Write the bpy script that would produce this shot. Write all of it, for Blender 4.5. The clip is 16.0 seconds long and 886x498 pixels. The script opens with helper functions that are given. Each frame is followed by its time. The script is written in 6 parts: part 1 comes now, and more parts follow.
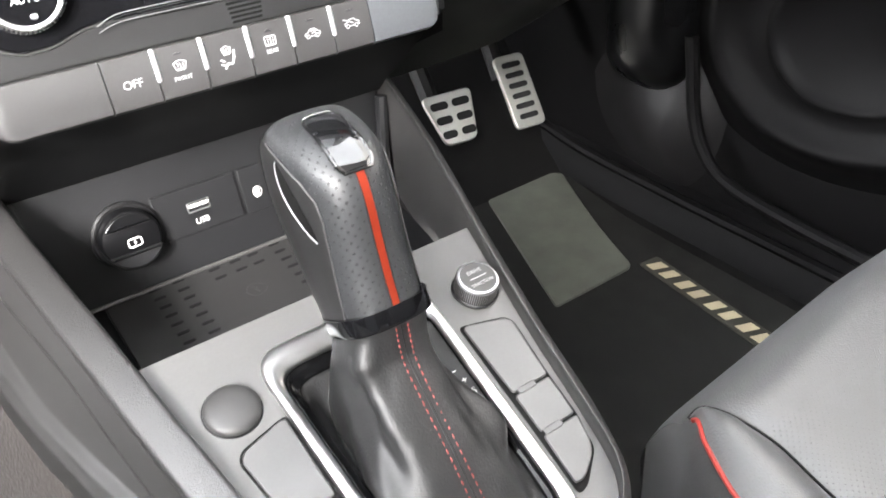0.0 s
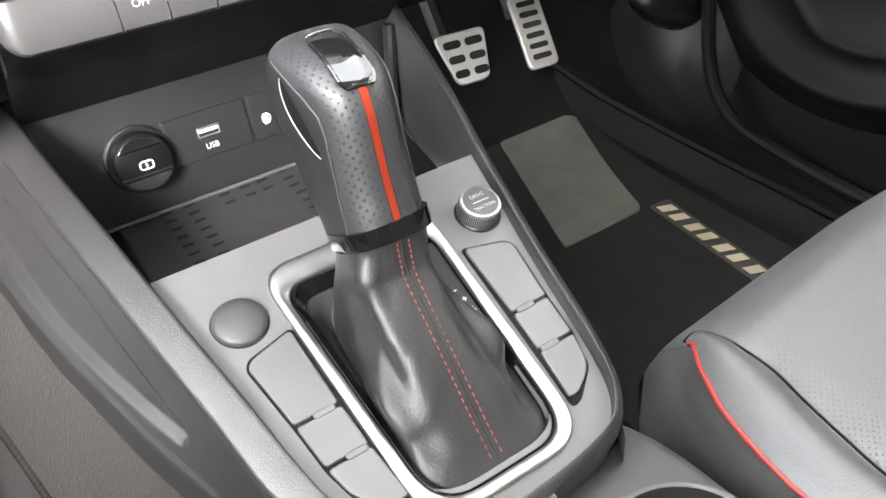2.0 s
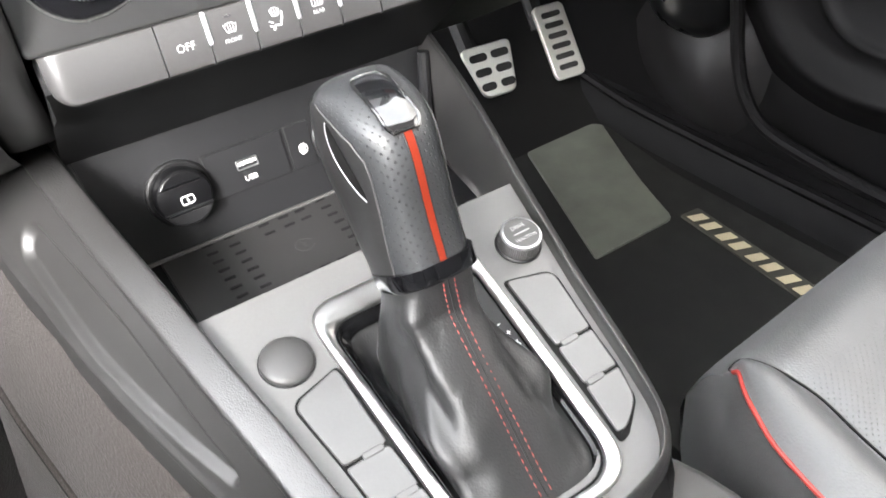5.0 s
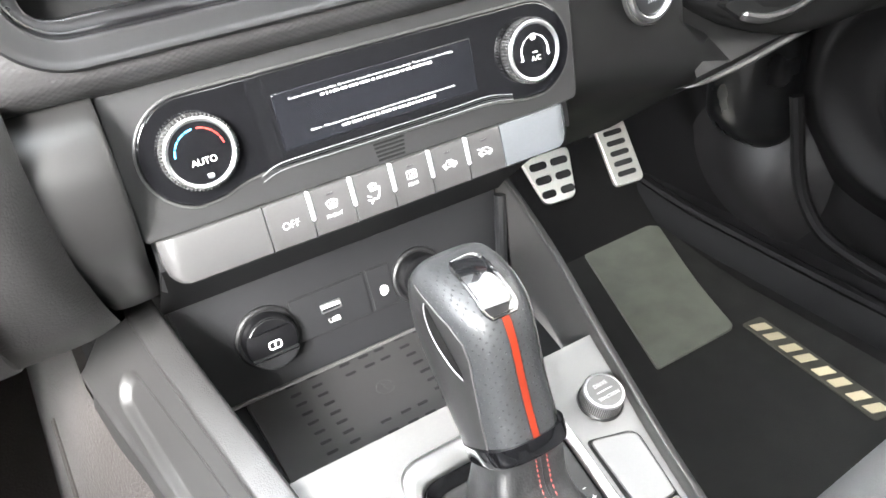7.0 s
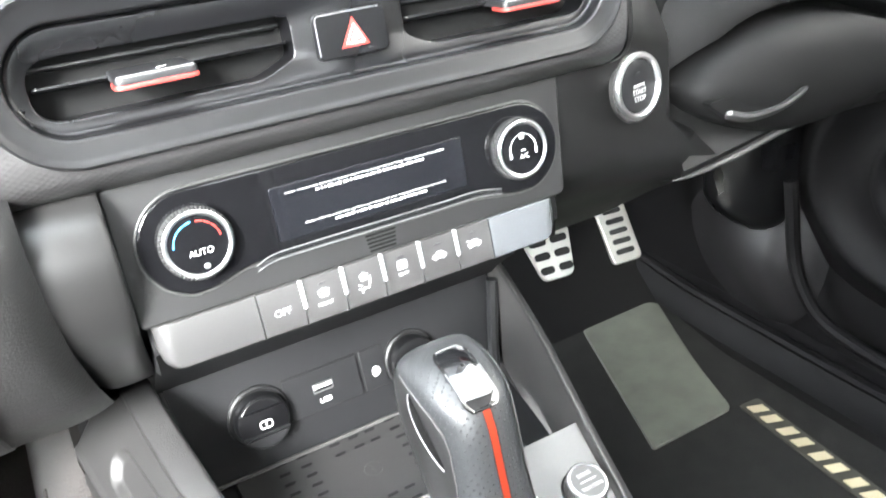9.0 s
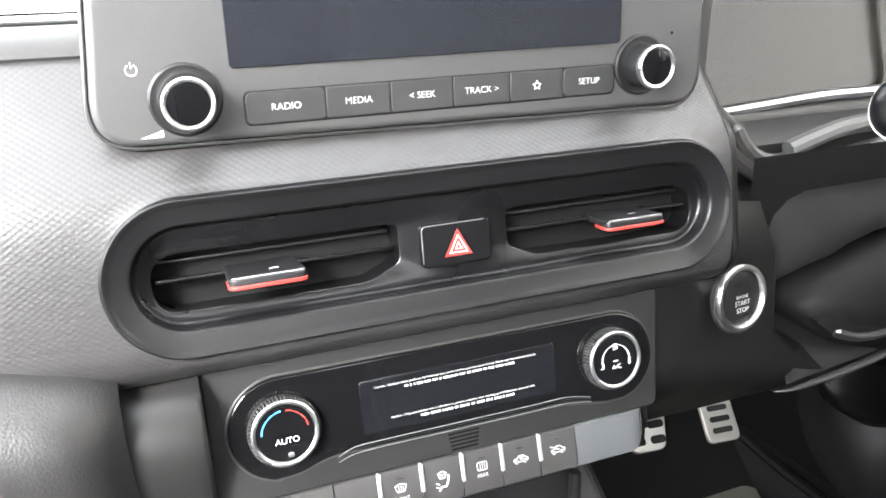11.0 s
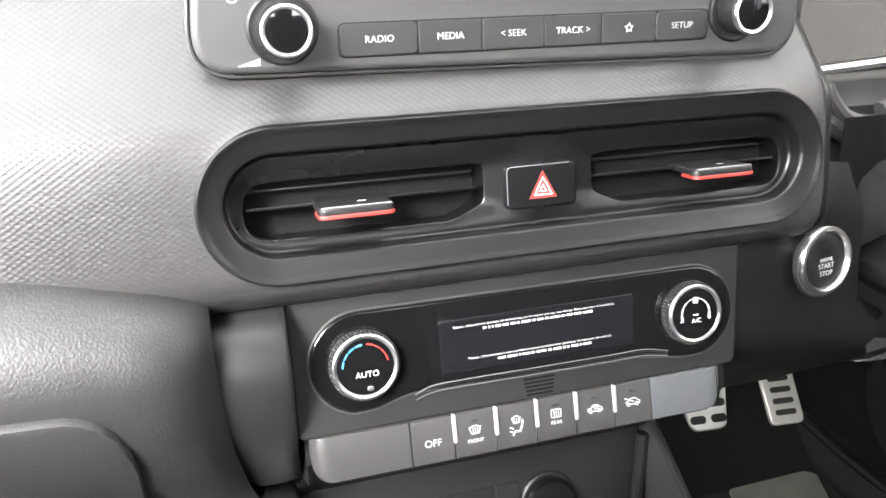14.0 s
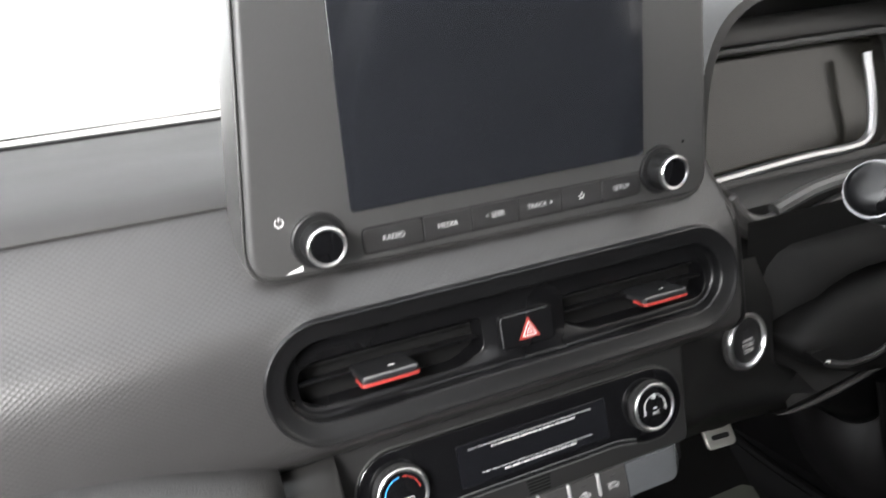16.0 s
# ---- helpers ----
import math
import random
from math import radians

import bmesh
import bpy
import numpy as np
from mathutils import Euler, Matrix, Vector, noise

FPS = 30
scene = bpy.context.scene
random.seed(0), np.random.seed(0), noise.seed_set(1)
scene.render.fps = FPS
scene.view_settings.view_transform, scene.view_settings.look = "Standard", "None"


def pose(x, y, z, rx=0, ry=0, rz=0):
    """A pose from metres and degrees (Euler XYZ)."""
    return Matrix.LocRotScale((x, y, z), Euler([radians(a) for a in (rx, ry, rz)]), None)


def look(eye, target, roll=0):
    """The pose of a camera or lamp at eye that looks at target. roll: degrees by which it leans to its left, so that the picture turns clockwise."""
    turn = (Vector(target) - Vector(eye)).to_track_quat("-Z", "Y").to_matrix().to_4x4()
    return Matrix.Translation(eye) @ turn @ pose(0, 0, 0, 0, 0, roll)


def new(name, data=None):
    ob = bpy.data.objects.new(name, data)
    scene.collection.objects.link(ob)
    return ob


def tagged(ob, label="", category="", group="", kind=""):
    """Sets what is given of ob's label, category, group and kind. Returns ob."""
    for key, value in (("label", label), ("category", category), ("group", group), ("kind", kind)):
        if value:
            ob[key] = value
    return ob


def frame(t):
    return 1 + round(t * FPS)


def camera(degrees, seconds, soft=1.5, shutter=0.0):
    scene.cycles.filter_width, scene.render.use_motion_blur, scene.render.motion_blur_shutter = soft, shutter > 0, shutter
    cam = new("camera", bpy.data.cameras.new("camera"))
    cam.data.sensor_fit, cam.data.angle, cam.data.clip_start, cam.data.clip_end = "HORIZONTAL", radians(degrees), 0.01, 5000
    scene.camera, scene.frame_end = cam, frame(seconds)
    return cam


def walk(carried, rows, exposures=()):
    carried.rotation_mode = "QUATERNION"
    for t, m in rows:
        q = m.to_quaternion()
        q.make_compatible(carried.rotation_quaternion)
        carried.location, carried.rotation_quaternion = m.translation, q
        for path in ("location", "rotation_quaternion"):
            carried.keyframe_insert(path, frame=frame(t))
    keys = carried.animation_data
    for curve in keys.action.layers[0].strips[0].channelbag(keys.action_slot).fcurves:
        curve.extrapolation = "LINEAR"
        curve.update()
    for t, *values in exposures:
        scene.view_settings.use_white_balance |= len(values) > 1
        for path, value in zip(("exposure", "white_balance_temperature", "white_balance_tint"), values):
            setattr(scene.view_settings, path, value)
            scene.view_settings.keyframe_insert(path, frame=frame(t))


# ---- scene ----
cam = camera(57.8, 16.0, 1.6, 0.5)
PATH = [
    (0, (-0.141, -0.351, 0.661), (0.799, 1.014, -0.459), -2.8),
    (0.5, (-0.149, -0.358, 0.657), (0.766, 0.995, -0.497), -2.2),
    (1, (-0.144, -0.366, 0.654), (0.749, 0.977, -0.529), -2.4),
    (1.5, (-0.145, -0.367, 0.654), (0.736, 0.967, -0.547), -2.7),
    (2, (-0.145, -0.368, 0.654), (0.718, 0.963, -0.563), -3.0),
    (2.5, (-0.145, -0.368, 0.654), (0.711, 0.958, -0.575), -3.1),
    (3, (-0.145, -0.366, 0.653), (0.703, 0.961, -0.58), -3.5),
    (3.2, (-0.145, -0.365, 0.651), (0.702, 0.964, -0.58), -3.4),
    (5.3, (-0.149, -0.347, 0.679), (0.671, 1.026, -0.522), -5.4),
    (5.5, (-0.152, -0.34, 0.691), (0.666, 1.049, -0.494), -5.4),
    (6, (-0.157, -0.327, 0.71), (0.649, 1.109, -0.425), -5.7),
    (6.5, (-0.158, -0.327, 0.719), (0.641, 1.142, -0.379), -5.9),
    (7, (-0.154, -0.327, 0.717), (0.641, 1.166, -0.35), -6.2),
    (7.5, (-0.151, -0.328, 0.716), (0.643, 1.179, -0.332), -6.5),
    (8, (-0.152, -0.327, 0.714), (0.643, 1.187, -0.325), -6.8),
    (8.5, (-0.154, -0.329, 0.715), (0.641, 1.195, -0.307), -6.5),
    (9, (-0.147, -0.337, 0.735), (0.684, 1.227, -0.194), -4.9),
    (9.5, (-0.142, -0.334, 0.74), (0.706, 1.251, -0.138), -4.2),
    (10, (-0.137, -0.334, 0.771), (0.604, 1.406, 0.12), -3.5),
    (10.2, (-0.138, -0.327, 0.776), (0.587, 1.422, 0.134), -3.0),
    (12.3, (-0.135, -0.333, 0.756), (0.475, 1.465, 0.128), -1.0),
    (12.5, (-0.138, -0.333, 0.751), (0.467, 1.469, 0.128), -1.1),
    (13, (-0.142, -0.334, 0.752), (0.436, 1.472, 0.114), -1.0),
    (13.5, (-0.15, -0.331, 0.753), (0.41, 1.474, 0.097), -1.0),
    (14, (-0.154, -0.33, 0.756), (0.398, 1.469, 0.08), -1.1),
    (14.5, (-0.153, -0.335, 0.762), (0.402, 1.463, 0.083), -1.1),
    (15, (-0.178, -0.359, 0.792), (0.411, 1.428, 0.115), -1.1),
    (15.5, (-0.205, -0.368, 0.818), (0.445, 1.404, 0.156), -4.5),
    (16, (-0.216, -0.372, 0.85), (0.543, 1.373, 0.232), -5.2),
]
EXPOSURES = [(0, 5.26, 6450, 11), (3.0, 5.22, 6450, 11), (5.5, 5.56, 6400, 10), (6.0, 5.78, 6350, 9), (8.0, 5.96, 6350, 9), (9.0, 6.05, 6200, 7), (9.5, 6.05, 6150, 6), (10.0, 5.6, 6200, 7), (12.5, 4.90, 6450, 11), (13.5, 4.96, 6450, 11), (14.5, 4.9, 6450, 11), (15.5, 4.33, 6400, 10), (16.0, 3.57, 6400, 10)]
walk(cam, [(t, look(eye, target, roll)) for t, eye, target, roll in PATH], EXPOSURES)


# ---- world, sun and daylight ----
world = bpy.data.worlds.new("sky")
scene.world = world
world.use_nodes = True
wn, wl = world.node_tree.nodes, world.node_tree.links
sky = wn.new("ShaderNodeTexSky")
sky.sky_type, sky.sun_disc = "NISHITA", False
sky.sun_elevation, sky.sun_rotation = radians(28), radians(220)
grey = wn.new("ShaderNodeHueSaturation")
grey.inputs["Saturation"].default_value = 0.06
wl.new(sky.outputs[0], grey.inputs["Color"])
wl.new(grey.outputs[0], wn["Background"].inputs["Color"])
wn["Background"].inputs["Strength"].default_value = 0.15
sun = new("sun", bpy.data.lights.new("sun", "SUN"))
sun.data.energy, sun.data.angle, sun.data.color = 1.0, radians(20), (1.0, 0.97, 0.93)
sun.matrix_world = look((-2.4, -2.9, 2.0), (0, 0, 0))


# ---- mesh helpers ----
class Build:
    """Collects rings and faces of one mesh, with a UV map in metres."""

    def __init__(self):
        self.v, self.f, self.uv = [], [], []

    def quad_rows(self, rings, closed=True, cap0=False, cap1=False, m=None, mirror=False):
        base, n = len(self.v), len(rings[0])
        rings = [[Vector(p) for p in r] for r in rings]
        us, vs = [], [[0.0] * (n + 1)]
        for r in rings:
            u = [0.0]
            for i in range(1, n + 1):
                u.append(u[-1] + (r[i % n] - r[i - 1]).length)
            us.append(u)
        for a, b in zip(rings, rings[1:]):
            vs.append([vs[-1][i] + (b[i % n] - a[i % n]).length for i in range(n + 1)])
        for r in rings:
            self.v += [(m @ p if m else p) for p in r]
        for j in range(len(rings) - 1):
            for i in range(n if closed else n - 1):
                k = (i + 1) % n
                self.f.append((base + j * n + i, base + j * n + k, base + (j + 1) * n + k, base + (j + 1) * n + i))
                o0, o1 = (us[j][n], us[j + 1][n]) if mirror and i >= n // 2 else (0.0, 0.0)
                self.uv.append(((us[j][i] - o0, vs[j][i]), (us[j][i + 1] - o0, vs[j][i + 1]), (us[j + 1][i + 1] - o1, vs[j + 1][i + 1]), (us[j + 1][i] - o1, vs[j + 1][i])))
        for on, j in ((cap0, 0), (cap1, len(rings) - 1)):
            if on:
                ids = [base + j * n + i for i in range(n)]
                self.f.append(tuple(ids if j else ids[::-1]))
                pts = rings[j] if j else rings[j][::-1]
                self.uv.append(tuple((p.x, p.y) for p in pts))
        return self

    def slab(self, out, z0, z1, bev=0.0, m=None):
        """A plate of the outline out, from height z0 to z1, with a rounded upper edge."""
        rings = [[(x, y, z0) for x, y in out]]
        if bev:
            for q in (0, 30, 60, 90):
                rings.append([(x, y, z1 - bev + bev * math.sin(radians(q))) for x, y in inset(out, bev * (1 - math.cos(radians(q))))])
            rings.append([(x, y, z1) for x, y in inset(out, bev * 1.2)])
        else:
            rings.append([(x, y, z1) for x, y in out])
        return self.quad_rows(rings, cap0=True, cap1=True, m=m)

    def frame_slab(self, outer, inner, z0, z1, bev=0.0, m=None):
        """A plate with a hole of the outline inner."""
        b = max(bev, 1e-5)
        rings = [[(x, y, z0) for x, y in outer], [(x, y, z1 - b) for x, y in outer], [(x, y, z1 - 0.3 * b) for x, y in inset(outer, 0.3 * b)], [(x, y, z1) for x, y in inset(outer, b)],
                 [(x, y, z1) for x, y in inset(inner, -b)], [(x, y, z1 - 0.3 * b) for x, y in inset(inner, -0.3 * b)], [(x, y, z1 - b) for x, y in inner], [(x, y, z0) for x, y in inner]]
        return self.quad_rows(rings + rings[:1], m=m)

    def lathe(self, prof, n=40, m=None, cap0=False, cap1=True):
        rings = [[(r * math.cos(2 * math.pi * i / n), r * math.sin(2 * math.pi * i / n), z) for i in range(n)] for r, z in prof]
        return self.quad_rows(rings, cap0=cap0, cap1=cap1, m=m)

    def tube(self, path, r, n=8, closed=False, m=None, squash=1.0):
        path = [Vector(p) for p in path]
        rings, k = [], len(path)
        side = None
        for i, p in enumerate(path):
            a, b = path[(i - 1) % k if closed else max(i - 1, 0)], path[(i + 1) % k if closed else min(i + 1, k - 1)]
            t = (b - a).normalized()
            if side is None:
                side = t.orthogonal().normalized()
            side = (side - t * side.dot(t)).normalized()
            up = t.cross(side)
            rr_ = r[i] if isinstance(r, (list, tuple)) else r
            rings.append([p + side * rr_ * math.cos(2 * math.pi * j / n) + up * rr_ * squash * math.sin(2 * math.pi * j / n) for j in range(n)])
        if closed:
            rings.append(rings[0])
        return self.quad_rows(rings, cap0=not closed, cap1=not closed, m=m)

    def stroke(self, pts, width, z=0.0, thick=0.0002, m=None, closed=False):
        """A flat line of a width in the plane z."""
        k = len(pts)
        left, right = [], []
        for i, (x, y) in enumerate(pts):
            a = pts[(i - 1) % k] if closed or i else pts[0]
            b = pts[(i + 1) % k] if closed or i < k - 1 else pts[-1]
            d = Vector((b[0] - a[0], b[1] - a[1])).normalized() * width / 2
            left.append((x - d.y, y + d.x))
            right.append((x + d.y, y - d.x))
        rings = [[(l[0], l[1], z), (l[0], l[1], z + thick), (r[0], r[1], z + thick), (r[0], r[1], z)] for l, r in zip(left, right)]
        if closed:
            rings.append(rings[0])
        return self.quad_rows(rings, cap0=not closed, cap1=not closed, m=m)

    def box(self, sx, sy, sz, bev=0.0, m=None, at=(0, 0, 0)):
        r = max(bev, min(sx, sy) * 0.02)
        return self.slab(rr(sx, sy, r, 3), 0, sz, bev, (m or Matrix()) @ Matrix.Translation(at))

    def done(self, name, mat, parent=None, label="", sharp=35):
        me = bpy.data.meshes.new(name)
        me.from_pydata([tuple(p) for p in self.v], [], self.f)
        layer = me.uv_layers.new(name="UVMap")
        flat = [c for face in self.uv for uv in face for c in uv]
        layer.data.foreach_set("uv", flat)
        me.materials.append(mat)
        bm = bmesh.new()
        bm.from_mesh(me)
        bmesh.ops.recalc_face_normals(bm, faces=bm.faces)
        bm.to_mesh(me)
        bm.free()
        me.shade_smooth()
        me.set_sharp_from_angle(angle=radians(sharp))
        ob = new(name, me)
        if parent:
            ob.parent = parent
        if label:
            ob["label"] = label
        return ob


def part(name, b, mat, parent, label="", sharp=35):
    return b.done(name, mat, parent, label, sharp)


def thing(name, label, category, group="", kind="", at=(0, 0, 0)):
    ob = new(name)
    ob.empty_display_size = 0.02
    ob.location = at
    return tagged(ob, label, category, group, kind)


def arc(cx, cy, r, a0, a1, n=12, ry=None):
    return [(cx + r * math.cos(radians(a0 + (a1 - a0) * i / n)), cy + (ry or r) * math.sin(radians(a0 + (a1 - a0) * i / n))) for i in range(n + 1)]


def rr(w, h, r, n=5, cx=0.0, cy=0.0):
    r = min(r, w / 2 - 1e-5, h / 2 - 1e-5)
    out = []
    for sx, sy, a in ((1, 1, 0), (-1, 1, 90), (-1, -1, 180), (1, -1, 270)):
        out += arc(cx + sx * (w / 2 - r), cy + sy * (h / 2 - r), r, a, a + 90, n)
    return out


def rpoly(pts, r, n=4):
    """A polygon (counter-clockwise) with rounded corners; r is one radius or one for each corner."""
    out, k = [], len(pts)
    for i in range(k):
        p, a, b = Vector(pts[i]), Vector(pts[i - 1]), Vector(pts[(i + 1) % k])
        q = r[i] if isinstance(r, (list, tuple)) else r
        u, w = (a - p), (b - p)
        d = min(q, 0.48 * u.length, 0.48 * w.length)
        u, w = p + u.normalized() * d, p + w.normalized() * d
        for j in range(n + 1):
            t = j / n
            out.append(tuple(u * (1 - t) ** 2 + p * 2 * t * (1 - t) + w * t * t))
    return out


def inset(pts, d):
    """The outline moved inwards by d (counter-clockwise outlines)."""
    if abs(d) < 1e-9:
        return list(pts)
    out, k = [], len(pts)
    for i in range(k):
        a, p, b = Vector(pts[i - 1]), Vector(pts[i]), Vector(pts[(i + 1) % k])
        e, f = p - a, b - p
        if e.length < 1e-9:
            e = p - Vector(pts[i - 2])
        if f.length < 1e-9:
            f = Vector(pts[(i + 2) % k]) - p
        e, f = e.normalized(), f.normalized()
        n1, n2 = Vector((-e.y, e.x)), Vector((-f.y, f.x))
        m = n1 + n2
        m = m / max(m.length_squared, 0.4) * 2 if m.length > 1e-6 else n1
        out.append((p.x + m.x * d, p.y + m.y * d))
    return out


def smooth_path(pts, n=6):
    """A Catmull-Rom line through the points."""
    pts = [Vector(p) for p in pts]
    out = []
    for i in range(len(pts) - 1):
        a, b, c, d = pts[max(i - 1, 0)], pts[i], pts[i + 1], pts[min(i + 2, len(pts) - 1)]
        for j in range(n):
            t = j / n
            out.append(0.5 * (2 * b + (c - a) * t + (2 * a - 5 * b + 4 * c - d) * t * t + (3 * b - a - 3 * c + d) * t ** 3))
    return out + [pts[-1]]


def text(name, body, size, m, mat, parent, label="", spacing=1.0, fit=0.0):
    """Raised lettering in the plane of m, centred on it; fit: its width, where it is known."""
    cu = bpy.data.curves.new(name, "FONT")
    cu.body, cu.size, cu.extrude, cu.align_x, cu.align_y, cu.space_character = body, size, 0.00008, "CENTER", "CENTER", spacing
    cu.resolution_u, cu.offset = 3, -0.010 * size
    tmp = bpy.data.objects.new(name, cu)
    scene.collection.objects.link(tmp)
    me = bpy.data.meshes.new_from_object(tmp.evaluated_get(bpy.context.evaluated_depsgraph_get()))
    bpy.data.objects.remove(tmp)
    bpy.data.curves.remove(cu)
    me.name = name
    me.materials.clear()
    me.materials.append(mat)
    if fit:
        me.transform(Matrix.Diagonal((fit / (max(v.co.x for v in me.vertices) - min(v.co.x for v in me.vertices)), 1, 1, 1)))
    me.transform(m)
    ob = new(name, me)
    ob.parent = parent
    if label:
        ob["label"] = label
    return ob


# ---- materials ----
def material(name, base, rough=0.5, metal=0.0, vary=0.15, scale=60.0, bump=0.0, bump_scale=900.0, kind="noise", coat=0.0, spec=0.5, stain=0.12, rough_vary=0.08, emit=0.0, sheen=0.0, uv=False):
    """A surface with variation of colour and gloss at two scales, and fine relief."""
    m = bpy.data.materials.new(name)
    m.use_nodes = True
    n, l = m.node_tree.nodes, m.node_tree.links
    p = n["Principled BSDF"]
    p.inputs["Metallic"].default_value, p.inputs["Specular IOR Level"].default_value = metal, spec
    p.inputs["Coat Weight"].default_value, p.inputs["Coat Roughness"].default_value = coat, 0.04
    p.inputs["Sheen Weight"].default_value = sheen
    co = n.new("ShaderNodeTexCoord")
    src = co.outputs["UV" if uv else "Object"]
    fine, coarse = n.new("ShaderNodeTexNoise"), n.new("ShaderNodeTexNoise")
    fine.inputs["Scale"].default_value, coarse.inputs["Scale"].default_value = scale * 12, scale / 5
    fine.inputs["Detail"].default_value, coarse.inputs["Detail"].default_value = 4, 5
    l.new(src, fine.inputs["Vector"])
    l.new(src, coarse.inputs["Vector"])
    total = n.new("ShaderNodeMath")
    total.operation = "MULTIPLY_ADD"
    total.inputs[1].default_value = vary
    l.new(fine.outputs["Fac"], total.inputs[0])
    second = n.new("ShaderNodeMath")
    second.operation = "MULTIPLY_ADD"
    second.inputs[1].default_value, second.inputs[2].default_value = stain, 1 - (vary + stain) / 2
    l.new(coarse.outputs["Fac"], second.inputs[0])
    l.new(second.outputs[0], total.inputs[2])
    tint = n.new("ShaderNodeVectorMath")
    tint.operation = "SCALE"
    tint.inputs[0].default_value = base
    l.new(total.outputs[0], tint.inputs["Scale"])
    l.new(tint.outputs[0], p.inputs["Base Color"])
    rv = n.new("ShaderNodeMath")
    rv.operation = "MULTIPLY_ADD"
    rv.inputs[1].default_value, rv.inputs[2].default_value = rough_vary * 2, rough - rough_vary
    l.new(coarse.outputs["Fac"], rv.inputs[0])
    l.new(rv.outputs[0], p.inputs["Roughness"])
    if bump:
        b = n.new("ShaderNodeBump")
        b.inputs["Strength"].default_value, b.inputs["Distance"].default_value = min(1.0, bump), 0.0004 * max(1.0, bump)
        if kind == "noise":
            t = n.new("ShaderNodeTexNoise")
            t.inputs["Scale"].default_value, t.inputs["Detail"].default_value = bump_scale, 3
            l.new(src, t.inputs["Vector"])
            l.new(t.outputs["Fac"], b.inputs["Height"])
        else:
            t = n.new("ShaderNodeTexVoronoi")
            t.inputs["Scale"].default_value = bump_scale
            t.feature = "SMOOTH_F1" if kind == "cells" else "DISTANCE_TO_EDGE"
            if kind == "grid":
                # rows of dimples, set out on the upright plane
                t.feature, t.voronoi_dimensions = "F1", "2D"
                t.inputs["Randomness"].default_value = 0.0
                sep, com, mp = n.new("ShaderNodeSeparateXYZ"), n.new("ShaderNodeCombineXYZ"), n.new("ShaderNodeMapping")
                mp.inputs["Rotation"].default_value, mp.inputs["Scale"].default_value = (0, 0, radians(45)), (0.84, 1.30, 1.0)
                l.new(src, sep.inputs[0])
                l.new(sep.outputs["X"], com.inputs["X"])
                l.new(sep.outputs["Z"], com.inputs["Y"])
                l.new(com.outputs[0], mp.inputs["Vector"])
                l.new(mp.outputs[0], t.inputs["Vector"])
                # the dimples run out towards the middle of the dashboard
                fade = n.new("ShaderNodeMapRange")
                fade.inputs["From Min"].default_value, fade.inputs["From Max"].default_value = -0.08, -0.22
                fade.inputs["To Min"].default_value, fade.inputs["To Max"].default_value = 0.36, min(1.0, bump)
                l.new(sep.outputs["X"], fade.inputs["Value"])
                l.new(fade.outputs[0], b.inputs["Strength"])
            else:
                l.new(src, t.inputs["Vector"])
            l.new(t.outputs["Distance"], b.inputs["Height"])
            if kind == "cells":
                b.invert = True
        l.new(b.outputs[0], p.inputs["Normal"])
    if emit:
        p.inputs["Emission Color"].default_value = (*base, 1)
        p.inputs["Emission Strength"].default_value = emit
    return m


def perforated(name, base, rough, pitch, dot, depth=0.6):
    """Leather with rows of small holes, set out on the UV map in metres."""
    m = material(name, base, rough, bump=0.25, bump_scale=1400, vary=0.2, uv=True)
    n, l = m.node_tree.nodes, m.node_tree.links
    p = n["Principled BSDF"]
    co = n.new("ShaderNodeTexCoord")
    mp = n.new("ShaderNodeMapping")
    mp.inputs["Scale"].default_value = (1 / pitch, 1 / pitch, 0)
    mp.inputs["Rotation"].default_value = (0, 0, radians(45))
    l.new(co.outputs["UV"], mp.inputs["Vector"])
    vo = n.new("ShaderNodeTexVoronoi")
    vo.voronoi_dimensions = "2D"
    vo.inputs["Scale"].default_value, vo.inputs["Randomness"].default_value = 1.0, 0.0
    l.new(mp.outputs[0], vo.inputs["Vector"])
    ramp = n.new("ShaderNodeMapRange")
    ramp.inputs["From Min"].default_value, ramp.inputs["From Max"].default_value = dot * 0.6, dot
    l.new(vo.outputs["Distance"], ramp.inputs["Value"])
    old = p.inputs["Base Color"].links[0].from_socket
    sc = n.new("ShaderNodeVectorMath")
    sc.operation = "SCALE"
    low = n.new("ShaderNodeMapRange")
    low.inputs["To Min"].default_value = 1 - depth
    l.new(ramp.outputs[0], low.inputs["Value"])
    l.new(old, sc.inputs[0])
    l.new(low.outputs[0], sc.inputs["Scale"])
    l.new(sc.outputs[0], p.inputs["Base Color"])
    b2 = n.new("ShaderNodeBump")
    b2.inputs["Strength"].default_value, b2.inputs["Distance"].default_value = 0.9, 0.0005
    l.new(ramp.outputs[0], b2.inputs["Height"])
    l.new(p.inputs["Normal"].links[0].from_socket, b2.inputs["Normal"])
    l.new(b2.outputs[0], p.inputs["Normal"])
    return m


